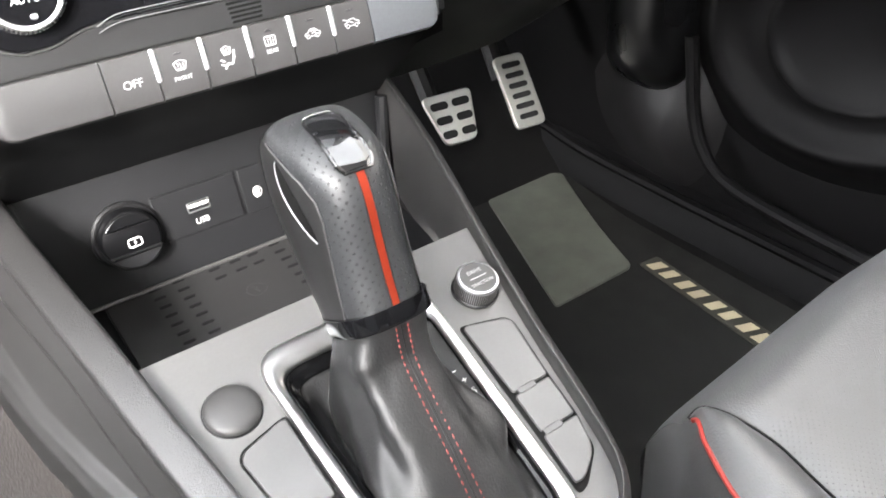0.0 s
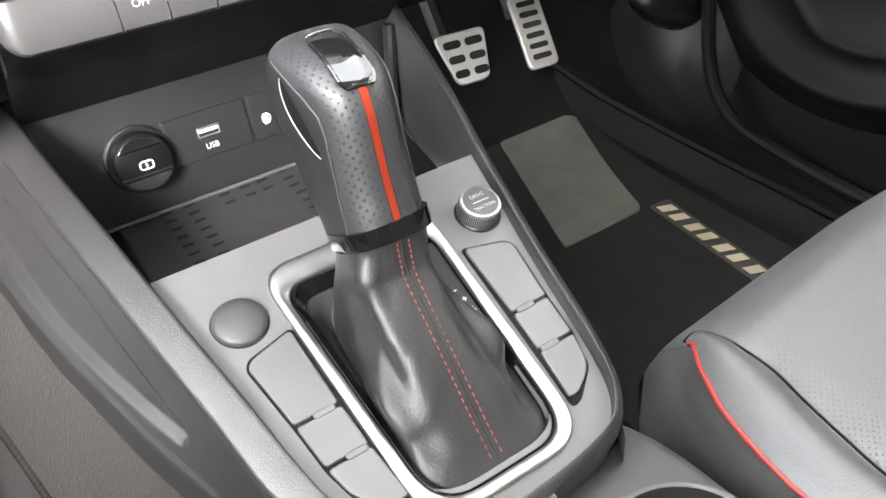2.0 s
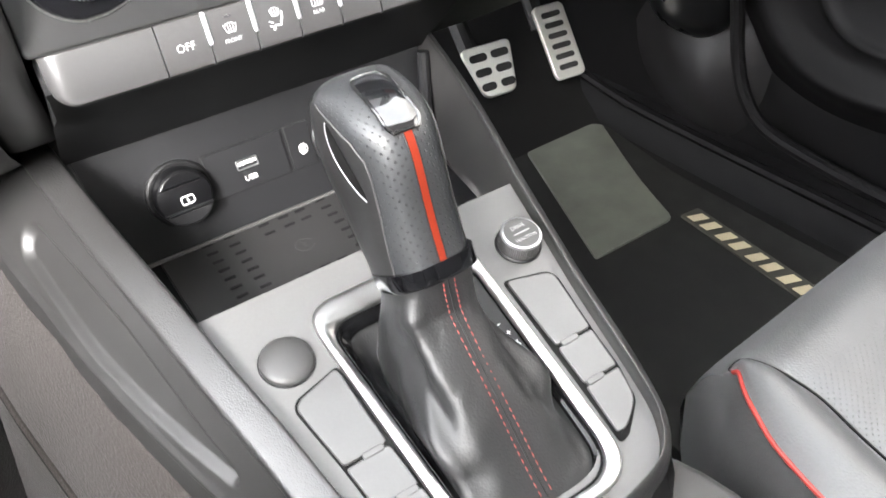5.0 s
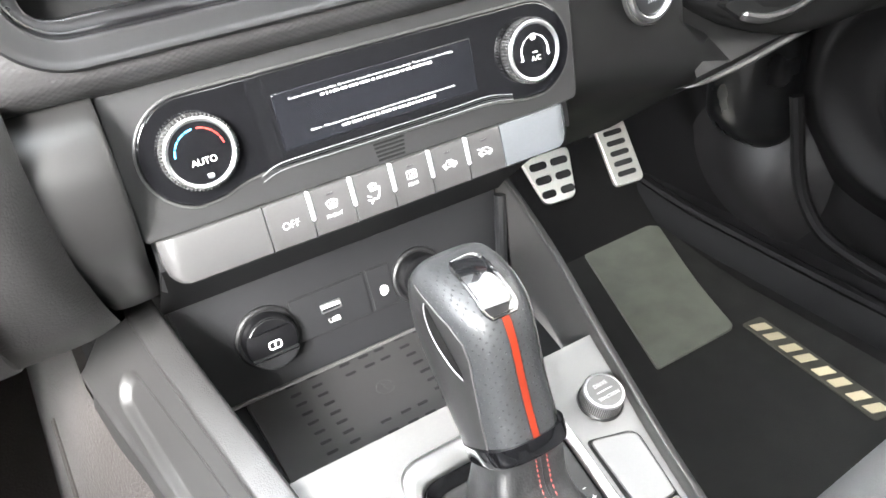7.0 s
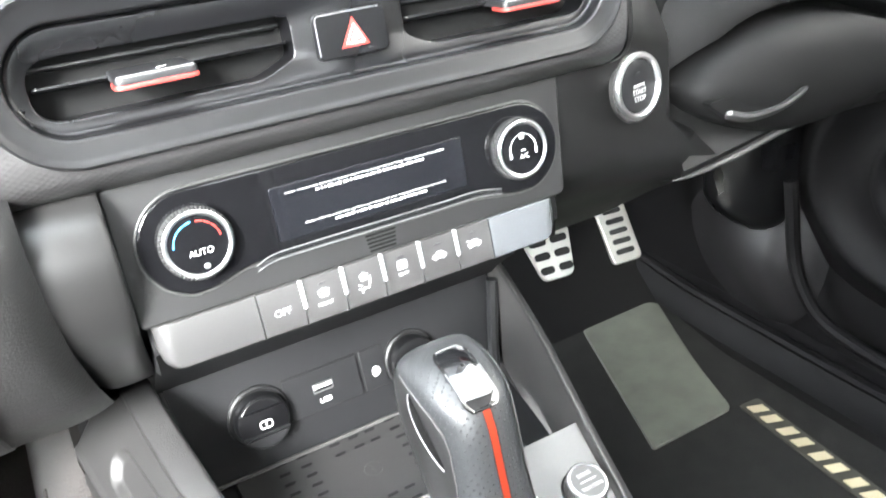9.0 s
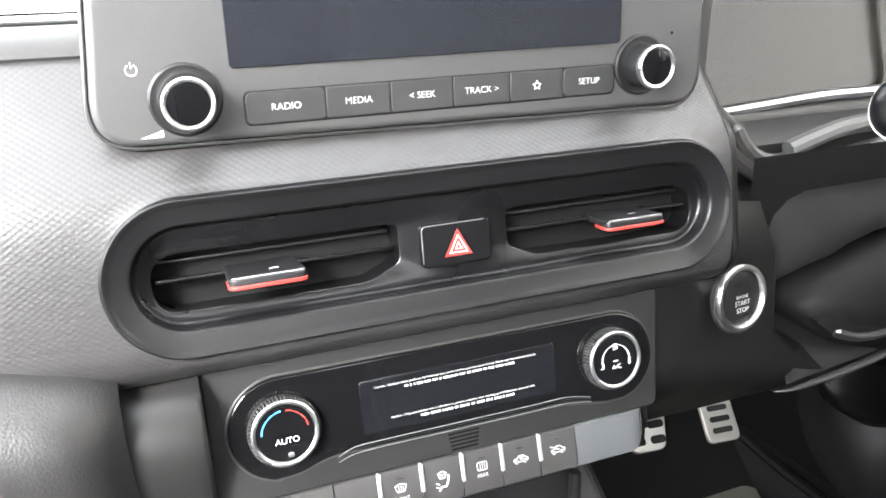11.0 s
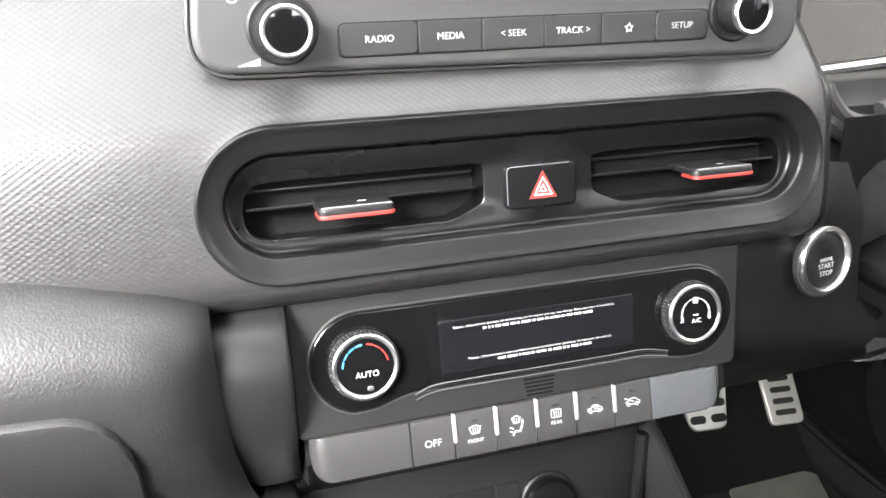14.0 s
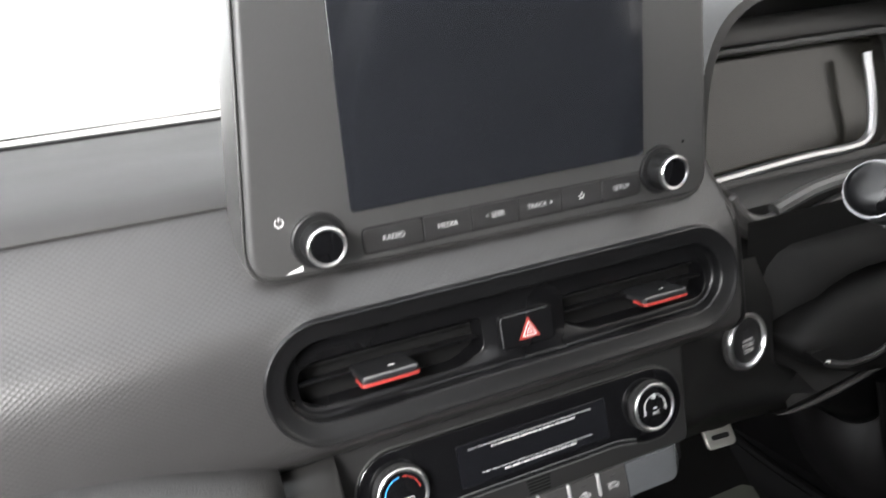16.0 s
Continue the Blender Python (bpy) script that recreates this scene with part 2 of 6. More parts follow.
M_DASH = material("soft_black_plastic", (0.0170, 0.0167, 0.0167), 0.44, bump=0.22, bump_scale=2600, vary=0.2)
M_FASCIA = material("dimpled_black_plastic", (0.0205, 0.0199, 0.0199), 0.40, spec=0.62, bump=0.58, bump_scale=430, kind="grid", vary=0.15)
M_LOWER = material("grained_black_plastic", (0.0128, 0.0125, 0.0124), 0.47, spec=0.5, bump=0.42, bump_scale=950, kind="cells", vary=0.15)
M_RAIL = material("leather_grain_plastic", (0.0205, 0.0201, 0.0199), 0.38, spec=0.7, bump=0.40, bump_scale=1400, kind="cells", vary=0.15)
M_SIDE = material("satin_grey_side_plastic", (0.0455, 0.0441, 0.0434), 0.4, bump=0.1, bump_scale=2600)
M_PILLAR = material("satin_black_trim", (0.028, 0.0275, 0.0272), 0.32, bump=0.08, bump_scale=2200, spec=0.6)
M_BEZEL = material("dark_grey_paint", (0.046, 0.0455, 0.045), 0.42, bump=0.08, bump_scale=3000, metal=0.2)
M_PLATE = material("silver_grey_paint", (0.087, 0.0857, 0.0848), 0.50, bump=0.06, bump_scale=3500, metal=0.15, spec=0.45)
M_BUTTON = material("grey_button_paint", (0.041, 0.0404, 0.0400), 0.36, bump=0.06, bump_scale=3500, metal=0.25)
M_FILM = material("blue_grey_film", (0.063, 0.067, 0.071), 0.25, bump=0.05, bump_scale=300, coat=0.6)
M_GLOSS = material("piano_black", (0.0035, 0.0035, 0.0040), 0.06, coat=0.1, vary=0.05, rough_vary=0.02)
M_FRAME = material("piano_black_frame", (0.0035, 0.0035, 0.0038), 0.09, spec=0.2, vary=0.05, rough_vary=0.03)
M_SCREEN = material("dark_display_glass", (0.005, 0.0052, 0.0065), 0.09, coat=0.4, rough_vary=0.03)
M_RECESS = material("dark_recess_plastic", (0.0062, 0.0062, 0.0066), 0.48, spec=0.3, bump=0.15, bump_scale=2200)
M_PANEL = material("matt_black_panel", (0.0082, 0.0083, 0.0090), 0.40, spec=0.4, bump=0.12, bump_scale=2600)
M_CHROME = material("satin_chrome", (0.74, 0.74, 0.74), 0.30, metal=1.0, vary=0.05, stain=0.06)
M_SILVER = material("matt_silver", (0.40, 0.40, 0.41), 0.34, metal=0.9, vary=0.06)
M_WHITE = material("white_print", (0.80, 0.80, 0.78), 0.5, vary=0.04, stain=0.03)
M_GREYPRINT = material("grey_print", (0.50, 0.50, 0.50), 0.5, vary=0.04)
M_DIMPRINT = material("indicator_window", (0.009, 0.009, 0.010), 0.3)
M_RED = material("red_trim", (0.24, 0.022, 0.017), 0.42, vary=0.08)
M_ORANGE = material("orange_red_metallic", (0.24, 0.025, 0.009), 0.34, metal=0.5, vary=0.08, coat=0.15, spec=0.4)
M_BLUE = material("blue_print", (0.05, 0.30, 0.65), 0.5, vary=0.05)
M_LEATHER = material("black_leather", (0.0125, 0.0125, 0.0128), 0.46, bump=0.3, bump_scale=900, kind="cells", vary=0.2, spec=0.45)
M_KNOB = perforated("perforated_knob_leather", (0.0188, 0.0197, 0.0208), 0.42, 0.0034, 0.180, 0.85)
M_SEAT = perforated("perforated_seat_leather", (0.078, 0.078, 0.079), 0.40, 0.0031, 0.15, 0.45)
M_SEATL = material("smooth_seat_leather", (0.074, 0.074, 0.075), 0.36, bump=0.4, bump_scale=800, kind="cells", vary=0.2)
M_CLOTH = material("dark_seat_cloth", (0.0110, 0.0104, 0.0104), 0.80, bump=0.6, bump_scale=900, sheen=0.1, vary=0.35)
M_CARPET = material("black_carpet", (0.0070, 0.0067, 0.0065), 0.95, bump=1.0, bump_scale=700, vary=0.5, stain=0.5, spec=0.15, rough_vary=0.02)
M_MAT = material("black_mat_carpet", (0.0140, 0.0137, 0.0128), 0.95, bump=1.0, bump_scale=800, vary=0.7, stain=0.7, scale=150, spec=0.15, rough_vary=0.02)
M_TAN = material("brown_grey_carpet", (0.020, 0.0166, 0.0150), 0.95, bump=1.8, bump_scale=420, vary=1.1, stain=1.0, spec=0.2, sheen=0.14, scale=45, rough_vary=0.02)
M_HEEL = material("scuffed_heel_pad", (0.088, 0.092, 0.075), 0.55, bump=0.5, bump_scale=300, vary=0.45, stain=1.1, scale=110)
M_GOLD = material("worn_gold_print", (0.46, 0.40, 0.265), 0.5, vary=0.35, stain=0.4, bump=0.3, bump_scale=700)
M_STRIPBACK = material("olive_badge_back", (0.030, 0.028, 0.020), 0.7, vary=0.4, stain=0.4, bump=0.3)
M_PEDAL = material("brushed_pedal_steel", (0.66, 0.65, 0.60), 0.36, metal=0.75, vary=0.15, stain=0.25)
M_RUBBER = material("black_rubber", (0.014, 0.014, 0.014), 0.7, bump=0.3, bump_scale=900)
M_THREAD = material("red_thread", (0.17, 0.026, 0.022), 0.7, vary=0.2)
M_HEADLINER = material("light_grey_headliner", (0.55, 0.54, 0.52), 0.95, bump=0.4, bump_scale=700)
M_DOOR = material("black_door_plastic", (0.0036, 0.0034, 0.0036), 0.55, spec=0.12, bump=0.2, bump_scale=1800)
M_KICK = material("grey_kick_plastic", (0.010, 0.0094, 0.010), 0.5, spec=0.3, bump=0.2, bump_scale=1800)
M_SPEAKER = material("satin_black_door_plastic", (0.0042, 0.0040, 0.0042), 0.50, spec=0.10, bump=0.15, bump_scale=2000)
M_GROUND = material("grey_concrete", (0.26, 0.25, 0.235), 0.8, scale=2, vary=0.2, stain=0.3)
M_CLUSTER = material("brown_black_glass", (0.010, 0.0092, 0.0072), 0.16, spec=0.36)
M_VENT = material("glossy_vent_black", (0.0032, 0.0032, 0.0036), 0.28, spec=0.36, rough_vary=0.04)
M_CHROME2 = material("bright_satin_frame", (0.52, 0.52, 0.515), 0.33, metal=1.0, vary=0.04, stain=0.05)
M_FLANK = material("satin_flank_plastic", (0.0175, 0.0171, 0.0168), 0.46, spec=0.65, bump=0.1, bump_scale=2600)
M_TRAYMAT = material("grey_black_tray_mat", (0.021, 0.0206, 0.0206), 0.38, bump=0.2, bump_scale=1500, stain=0.4)
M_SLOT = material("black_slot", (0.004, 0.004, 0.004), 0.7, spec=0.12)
M_DARK = material("dark_lower_dash", (0.0075, 0.0074, 0.0074), 0.40, spec=0.3, bump=0.2, bump_scale=2200)

M_SURR = material("satin_vent_surround", (0.0048, 0.0048, 0.0052), 0.34, bump=0.1, bump_scale=2600, spec=0.4)
M_SHROUD = material("grey_column_plastic", (0.0055, 0.0054, 0.0054), 0.6, spec=0.12, bump=0.2, bump_scale=2400)
M_STACK = material("dark_stack_paint", (0.0148, 0.0147, 0.0148), 0.40, bump=0.08, bump_scale=3000, metal=0.2)
M_BLADE = material("satin_blade_plastic", (0.0125, 0.0123, 0.0122), 0.38, bump=0.1, bump_scale=2200, spec=0.32)
M_BADGE = material("black_badge_gloss", (0.005, 0.005, 0.0055), 0.06, coat=0.6, spec=0.8, vary=0.05, rough_vary=0.03)
M_DIVIDER = material("bright_divider_satin", (0.60, 0.60, 0.60), 0.36, metal=0.7, vary=0.04, stain=0.05)
M_DOME = material("dark_button_plastic", (0.033, 0.0326, 0.0323), 0.50, bump=0.06, bump_scale=3000)
M_COVER = material("grey_cover_paint", (0.072, 0.071, 0.0704), 0.36, bump=0.06, bump_scale=3500, metal=0.15, spec=0.5)
M_GREYTEXT = material("light_grey_print", (0.34, 0.34, 0.34), 0.5, vary=0.04)
M_EDGE = material("dull_silver_edge", (0.22, 0.22, 0.225), 0.42, metal=0.6, vary=0.06)
M_GAITER = material("light_grey_gaiter", (0.075, 0.075, 0.074), 0.45, bump=0.2, bump_scale=1500)
# base colour raised above M_SCREEN's to stand for reflections on the display
M_HUGLASS = material("dark_touch_glass", (0.011, 0.0118, 0.0145), 0.10, coat=0.2, rough_vary=0.03)
M_TOP = material("soft_top_pad_plastic", (0.027, 0.0265, 0.0265), 0.7, bump=0.3, bump_scale=2200, spec=0.25)
M_CLEAR = material("clear_glass", (0.96, 0.97, 0.965), 0.02, vary=0.02, stain=0.02, rough_vary=0.01)
M_CLEAR.node_tree.nodes["Principled BSDF"].inputs["Transmission Weight"].default_value = 1.0


# ---- the setting: cabin shell ----
FLOOR = 0.035
ground = Build().quad_rows([[(-60, -60, -0.32), (60, -60, -0.32)], [(-60, 60, -0.32), (60, 60, -0.32)]], closed=False).done("ground", M_GROUND)
tagged(ground, "pale concrete ground outside the car", "ground", kind="structure")
floor_b = Build()
floor_b.quad_rows([[(0.10, -1.2, FLOOR), (0.70, -1.2, FLOOR)], [(0.10, 0.46, FLOOR), (0.70, 0.46, FLOOR)], [(0.10, 0.56, 0.09), (0.70, 0.56, 0.09)], [(0.10, 0.78, 0.32), (0.70, 0.78, 0.32)], [(0.10, 0.86, 0.62), (0.70, 0.86, 0.62)]], closed=False)
floor_ob = floor_b.done("floor", M_CARPET)
tagged(floor_ob, "black carpet of the driver's footwell", "car floor", kind="structure")
pf = Build()
pf.quad_rows([[(-0.68, -1.2, FLOOR), (-0.12, -1.2, FLOOR)], [(-0.68, 0.40, FLOOR), (-0.12, 0.40, FLOOR)], [(-0.68, 0.70, 0.26), (-0.12, 0.70, 0.26)], [(-0.68, 0.80, 0.60), (-0.12, 0.80, 0.60)]], closed=False)
tagged(pf.done("floor_2", M_TAN), "brown-grey carpet of the passenger footwell", "car floor", kind="structure")

# roof, with the windscreen, side and rear openings left free
roof = Build()
roof.slab(rr(1.16, 1.40, 0.12, 5, 0, -1.05), 1.17, 1.20)
tagged(roof.done("ceiling", M_HEADLINER), "light grey fabric roof lining", "roof lining", kind="structure")
screen_b = Build()
rows = []
for i in range(9):
    k = i / 8
    wide, y, z = 0.645 - 0.095 * k, 0.428 - 0.79 * k, 0.756 + 0.418 * k + 0.022 * math.sin(math.pi * k)
    rows.append([(wide * u, y - 0.05 * u * u, z) for u in (-1, -0.75, -0.5, -0.25, 0, 0.25, 0.5, 0.75, 1)])
screen_b.quad_rows([r + [(x, y + 0.002, z + 0.004) for x, y, z in r[::-1]] for r in rows], cap0=True, cap1=True)
screen_ob = screen_b.done("window_1", M_CLEAR, sharp=50)
screen_ob.visible_shadow = False
tagged(screen_ob, "clear windscreen glass above the dashboard", "windscreen", kind="structure")
for sx in (-1, 1):
    pil = Build().tube(smooth_path([(0.66 * sx, 0.42, 0.70), (0.63 * sx, 0.04, 0.96), (0.56 * sx, -0.38, 1.17)], 5), 0.035, 8)
    tagged(pil.done("trim_1" if sx < 0 else "trim_2", M_HEADLINER), "light grey windscreen pillar trim", "pillar trim", kind="structure")
for i, (sx, y0, y1, wide) in enumerate(((-1, -0.66, -0.72, 0.045), (1, -0.66, -0.72, 0.045), (-1, -1.50, -1.42, 0.09), (1, -1.50, -1.42, 0.09))):
    pil = Build().tube([(0.70 * sx, y0, 0.70), (0.66 * sx, (y0 + y1) / 2, 0.95), (0.57 * sx, y1, 1.18)], wide, 10)
    tagged(pil.done("trim_%d" % (7 + i), M_HEADLINER), "light grey door pillar trim", "pillar trim", kind="structure")
rear = Build().slab(rr(1.46, 0.86, 0.08), 0, 0.12, 0.04, pose(0, -1.22, 0.42, 84))
for x in (-0.40, 0.0, 0.40):
    rear.slab(rr(0.27, 0.15, 0.05), 0, 0.09, 0.03, pose(x, -1.24, 0.915, 84))
tagged(rear.done("wall_rear", M_CLOTH), "dark seat row closing the cabin behind", "rear wall", kind="structure")
left_wall = Build().quad_rows([[(-0.70, y, 0.0), (-0.715, y, 0.40), (-0.70, y, 0.765), (-0.76, y, 0.780), (-0.78, y, -0.05)] for y in (-1.1, -0.4, 0.2, 0.85)], closed=False)
tagged(left_wall.done("wall_passenger", M_DOOR), "black plastic passenger door panel", "door panel", kind="structure")

# added wall out of view, covering the low sky on the driver's side
outside = Build().box(0.3, 18.0, 4.2, 0.01, pose(2.4, 1.0, -0.32))
tagged(outside.done("wall_outside", M_GROUND), "grey concrete wall added out of view beside the car", "outer wall", kind="structure")
# behind the camera's view; added to block daylight from the rear left
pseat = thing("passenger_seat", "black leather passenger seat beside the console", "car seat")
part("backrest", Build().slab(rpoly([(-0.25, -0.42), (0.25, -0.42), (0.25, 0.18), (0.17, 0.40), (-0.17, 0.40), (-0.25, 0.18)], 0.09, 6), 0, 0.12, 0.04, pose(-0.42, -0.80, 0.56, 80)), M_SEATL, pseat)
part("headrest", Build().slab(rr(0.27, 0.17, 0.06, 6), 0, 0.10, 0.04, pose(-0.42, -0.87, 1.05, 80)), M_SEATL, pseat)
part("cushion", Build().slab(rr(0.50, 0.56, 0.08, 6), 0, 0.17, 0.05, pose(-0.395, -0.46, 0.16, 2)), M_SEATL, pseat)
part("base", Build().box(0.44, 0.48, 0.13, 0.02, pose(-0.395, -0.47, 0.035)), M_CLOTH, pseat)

# driver's side wall: sill, kick panel and the closed door
wall = Build()
rows = []
for y in (-1.2, -0.4, 0.0, 0.2, 0.40, 0.62, 0.84):
    rows.append([(0.655, y, FLOOR), (0.668, y, 0.070), (0.684, y, 0.083), (0.695, y, 0.090), (0.70, y, 0.20), (0.70, y, 0.45), (0.70, y, 0.735), (0.715, y, 0.750), (0.76, y, 0.745), (0.76, y, FLOOR)])
wall.quad_rows(rows, closed=False)
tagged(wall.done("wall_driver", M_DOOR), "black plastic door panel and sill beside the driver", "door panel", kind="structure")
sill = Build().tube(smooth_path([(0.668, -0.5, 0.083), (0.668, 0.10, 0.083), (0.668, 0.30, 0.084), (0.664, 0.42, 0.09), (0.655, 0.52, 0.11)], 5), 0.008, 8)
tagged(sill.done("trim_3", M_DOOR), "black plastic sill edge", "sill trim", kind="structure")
kick = Build()
rings = []
for i in range(15):
    r = 1 - i / 14
    rings.append([(0.7005 - 0.040 * (0.5 + 0.5 * math.cos(math.pi * r)) ** 0.9, 0.285 + 0.13 * r * math.cos(a) * (1.35 if math.cos(a) > 0 else 0.62), 0.175 + 0.125 * r * math.sin(a)) for a in [2 * math.pi * j / 40 for j in range(40)]])
kick.quad_rows(rings)
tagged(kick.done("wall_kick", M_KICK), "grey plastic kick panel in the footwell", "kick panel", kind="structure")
hump = Build()
rings = []
for i in range(11):
    p = math.pi / 2 * i / 10
    rings.append([(0.705 - 0.062 * math.cos(p) * abs(math.cos(q)) ** 0.5, 0.335 + 0.068 * math.sin(q) * math.cos(p), 0.268 - 0.056 * math.sin(p) * 1.0) for q in [math.pi * (j / 16 - 0.5) for j in range(17)]])
rings.insert(0, [(x, y, 0.50) for x, y, z in rings[0]])
hump.quad_rows(rings, closed=False)
tagged(hump.done("trim_4", M_VENT), "dark glossy rounded trim above the kick panel", "trim", kind="structure")
def oval(k, x, soft):
    """One loop round the loudspeaker's swelling of the door panel."""
    return [(x, 0.060 + 0.178 * k * math.cos(radians(q)), 0.345 + 0.128 * k * math.sin(radians(q)) * (1 + soft * math.cos(radians(q)))) for q in range(0, 360, 6)]


swell = Build().quad_rows([oval(k, x, 0.15) for k, x in ((1.34, 0.7005), (1.22, 0.694), (1.12, 0.684), (1.04, 0.675), (0.99, 0.671), (0.95, 0.672), (0.90, 0.678), (0.80, 0.688), (0.66, 0.694), (0.62, 0.688), (0.585, 0.686), (0.55, 0.690), (0.50, 0.697), (0.02, 0.699))], cap1=True)
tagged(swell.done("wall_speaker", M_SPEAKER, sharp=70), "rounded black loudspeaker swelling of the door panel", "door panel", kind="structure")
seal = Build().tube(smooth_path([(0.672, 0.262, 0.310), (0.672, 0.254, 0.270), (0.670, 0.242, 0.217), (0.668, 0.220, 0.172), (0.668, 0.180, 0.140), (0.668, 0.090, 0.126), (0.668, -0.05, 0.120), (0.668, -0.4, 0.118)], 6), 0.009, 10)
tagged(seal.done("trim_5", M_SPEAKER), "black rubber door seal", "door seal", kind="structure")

# ---- dashboard ----
dash = thing("dashboard", "black soft plastic dashboard with dimpled fascia", "dashboard")
# cross-sections (y, z) of the upper body, from the windscreen down to the lower crease
TOP = [(0.42, 0.748), (0.30, 0.7505), (0.20, 0.7535), (0.14, 0.7560), (0.10, 0.7565), (0.078, 0.7545), (0.066, 0.7505), (0.0625, 0.7475), (0.0640, 0.7460)]
FACE = [(0.0650, 0.7470), (0.0590, 0.7430), (0.0450, 0.7290), (0.0310, 0.7120), (0.0205, 0.7010), (0.0135, 0.6940), (0.0100, 0.6870), (0.0070, 0.6720), (0.0045, 0.6550), (0.0024, 0.6400), (0.0010, 0.6270), (0.0028, 0.6190), (0.0090, 0.6120), (0.0200, 0.6060), (0.0340, 0.6035)]
XS = [-0.72, -0.60, -0.48, -0.36, -0.28, -0.23]


def lean(x):
    """How far the fascia falls back towards the passenger's door."""
    return 0.10 * max(0.0, -x - 0.30) ** 2


def face_y(z):
    """Depth of the fascia at a height."""
    for (ya, za), (yb, zb) in zip(FACE, FACE[1:]):
        if zb <= z <= za:
            return ya + (yb - ya) * (za - z) / (za - zb)
    return FACE[0][0] if z > FACE[0][1] else FACE[-1][0]


top_b = Build().quad_rows([[(x, y + lean(x), z) for y, z in TOP] for x in XS + [-0.19, -0.14, -0.05, 0.05, 0.14, 0.166]], closed=False)
part("top_pad", top_b, M_TOP, dash, "soft black top pad")
part("windscreen_edge", Build().tube([(x, 0.418 + lean(x), 0.7495) for x in (-0.72, -0.5, -0.3, -0.1, 0.1, 0.166)], 0.0024, 6), M_RECESS, dash, "dark edge under the windscreen")
V = pose(0, 0.0045, 0.655, 82)
V_OUT = rr(0.3150, 0.0675, 0.0337, 14, -0.0005, 0.0030)
fine_face = [(p.x, p.y) for p in smooth_path([(y, z, 0) for y, z in FACE], 3)]
face_b = Build()
# round the long oval hole of the air vents the sheet runs on as a ring of faces
rows = []
for f in (0.0, 0.03, 0.07, 0.12, 0.18, 0.25, 0.33, 0.42, 0.52, 0.64, 0.76, 0.88, 1.0):
    row = []
    for x, y in V_OUT:
        q = V @ Vector((x, y, 0))
        dz = q.z - 0.655
        a = math.atan2(dz * (2.6 if x > 0 else 1.6), x)
        ca, sa = math.cos(a), math.sin(a)
        k = min((0.72 if ca < 0 else 0.1590) / max(abs(ca), 1e-6), (0.092 if sa > 0 else 0.0515) / max(abs(sa), 1e-6))
        ex, ez = ca * k, sa * k
        nx, nz = x + (ex - x) * f, 0.655 + dz + (ez - dz) * f
        row.append((nx, (face_y(nz) if f > 0 else q.y) + lean(nx), nz))
    rows.append(row)
face_b.quad_rows(rows)
part("fascia", face_b, M_FASCIA, dash, "dimpled black fascia", sharp=50)
corner = Build()
crow = []
for k, dx, dy, dz in ((0, 0.0, 0.0, 0.0), (1, 0.003, 0.0006, 0), (2, 0.0065, 0.003, -0.001), (3, 0.0095, 0.007, -0.002), (4, 0.012, 0.013, -0.004), (5, 0.0145, 0.022, -0.006), (6, 0.018, 0.045, -0.012), (7, 0.022, 0.085, -0.022)):
    crow.append([(0.1590 + dx, y + dy, z + dz) for y, z in fine_face])
corner.quad_rows(crow, closed=False)
# darker than the fascia it continues: the shade of its turning away is painted in
part("fascia_corner", corner, M_DARK, dash)

# passenger lower panel with the glovebox lid, and the trim blades beside the centre stack
LOW = [(0.014, 0.634), (0.000, 0.632), (-0.014, 0.626), (-0.024, 0.614), (-0.028, 0.598), (-0.026, 0.574), (-0.016, 0.545), (0.004, 0.515), (0.036, 0.485), (0.085, 0.458), (0.12, 0.452)]
LOWX = [-0.157, -0.157, -0.158, -0.158, -0.158, -0.157, -0.154, -0.149, -0.144, -0.140, -0.137]
low = Build()
low.quad_rows([[(xe + (x + 0.157), y + lean(x) + 0.020 * max(0.0, (x + 0.185) / 0.028) ** 2.5 * (1 if i < 6 else max(0.2, 1 - (i - 5) * 0.2)), z + (0.016 - 0.030 * max(0.0, min(1.0, (x + 0.25) / 0.093))) * max(0.0, 1 - i / 4)) for i, ((y, z), xe) in enumerate(zip(LOW, LOWX))] for x in (-0.72, -0.5, -0.36, -0.28, -0.22, -0.19, -0.18, -0.173, -0.167, -0.162, -0.158, -0.157)], closed=False)
part("lower_panel", low, M_LOWER, dash, "grained black lower panel")
glove = Build()


def low_y(z):
    """Depth of the lower panel at a height."""
    for (ya, za), (yb, zb) in zip(LOW, LOW[1:]):
        if zb <= z <= za:
            return ya + (yb - ya) * (za - z) / (za - zb)
    return LOW[-1][0]


g_rows = []
for x, drop in ((-0.60, 0.0), (-0.40, 0.0), (-0.30, 0.0), (-0.24, 0.0), (-0.217, 0.001), (-0.210, 0.003), (-0.204, 0.0065), (-0.1985, 0.013), (-0.1950, 0.021), (-0.1935, 0.029), (-0.1925, 0.031)):
    zt = 0.593 - drop
    cross = [(zt + 0.0012, 0.003), (zt, -0.0018), (zt - 0.0015, -0.0034), (zt - 0.0040, -0.0040)] + [(zt - 0.0040 - (zt - 0.0040 - 0.462) * k / 6, -0.0040) for k in range(1, 7)]
    g_rows.append([(x, low_y(z) + lean(x) + (0.003 if x > -0.193 else d), z) for z, d in cross])
glove.quad_rows(g_rows, closed=False)
part("glovebox_lid", glove, M_LOWER, dash, "closed grained glovebox lid")
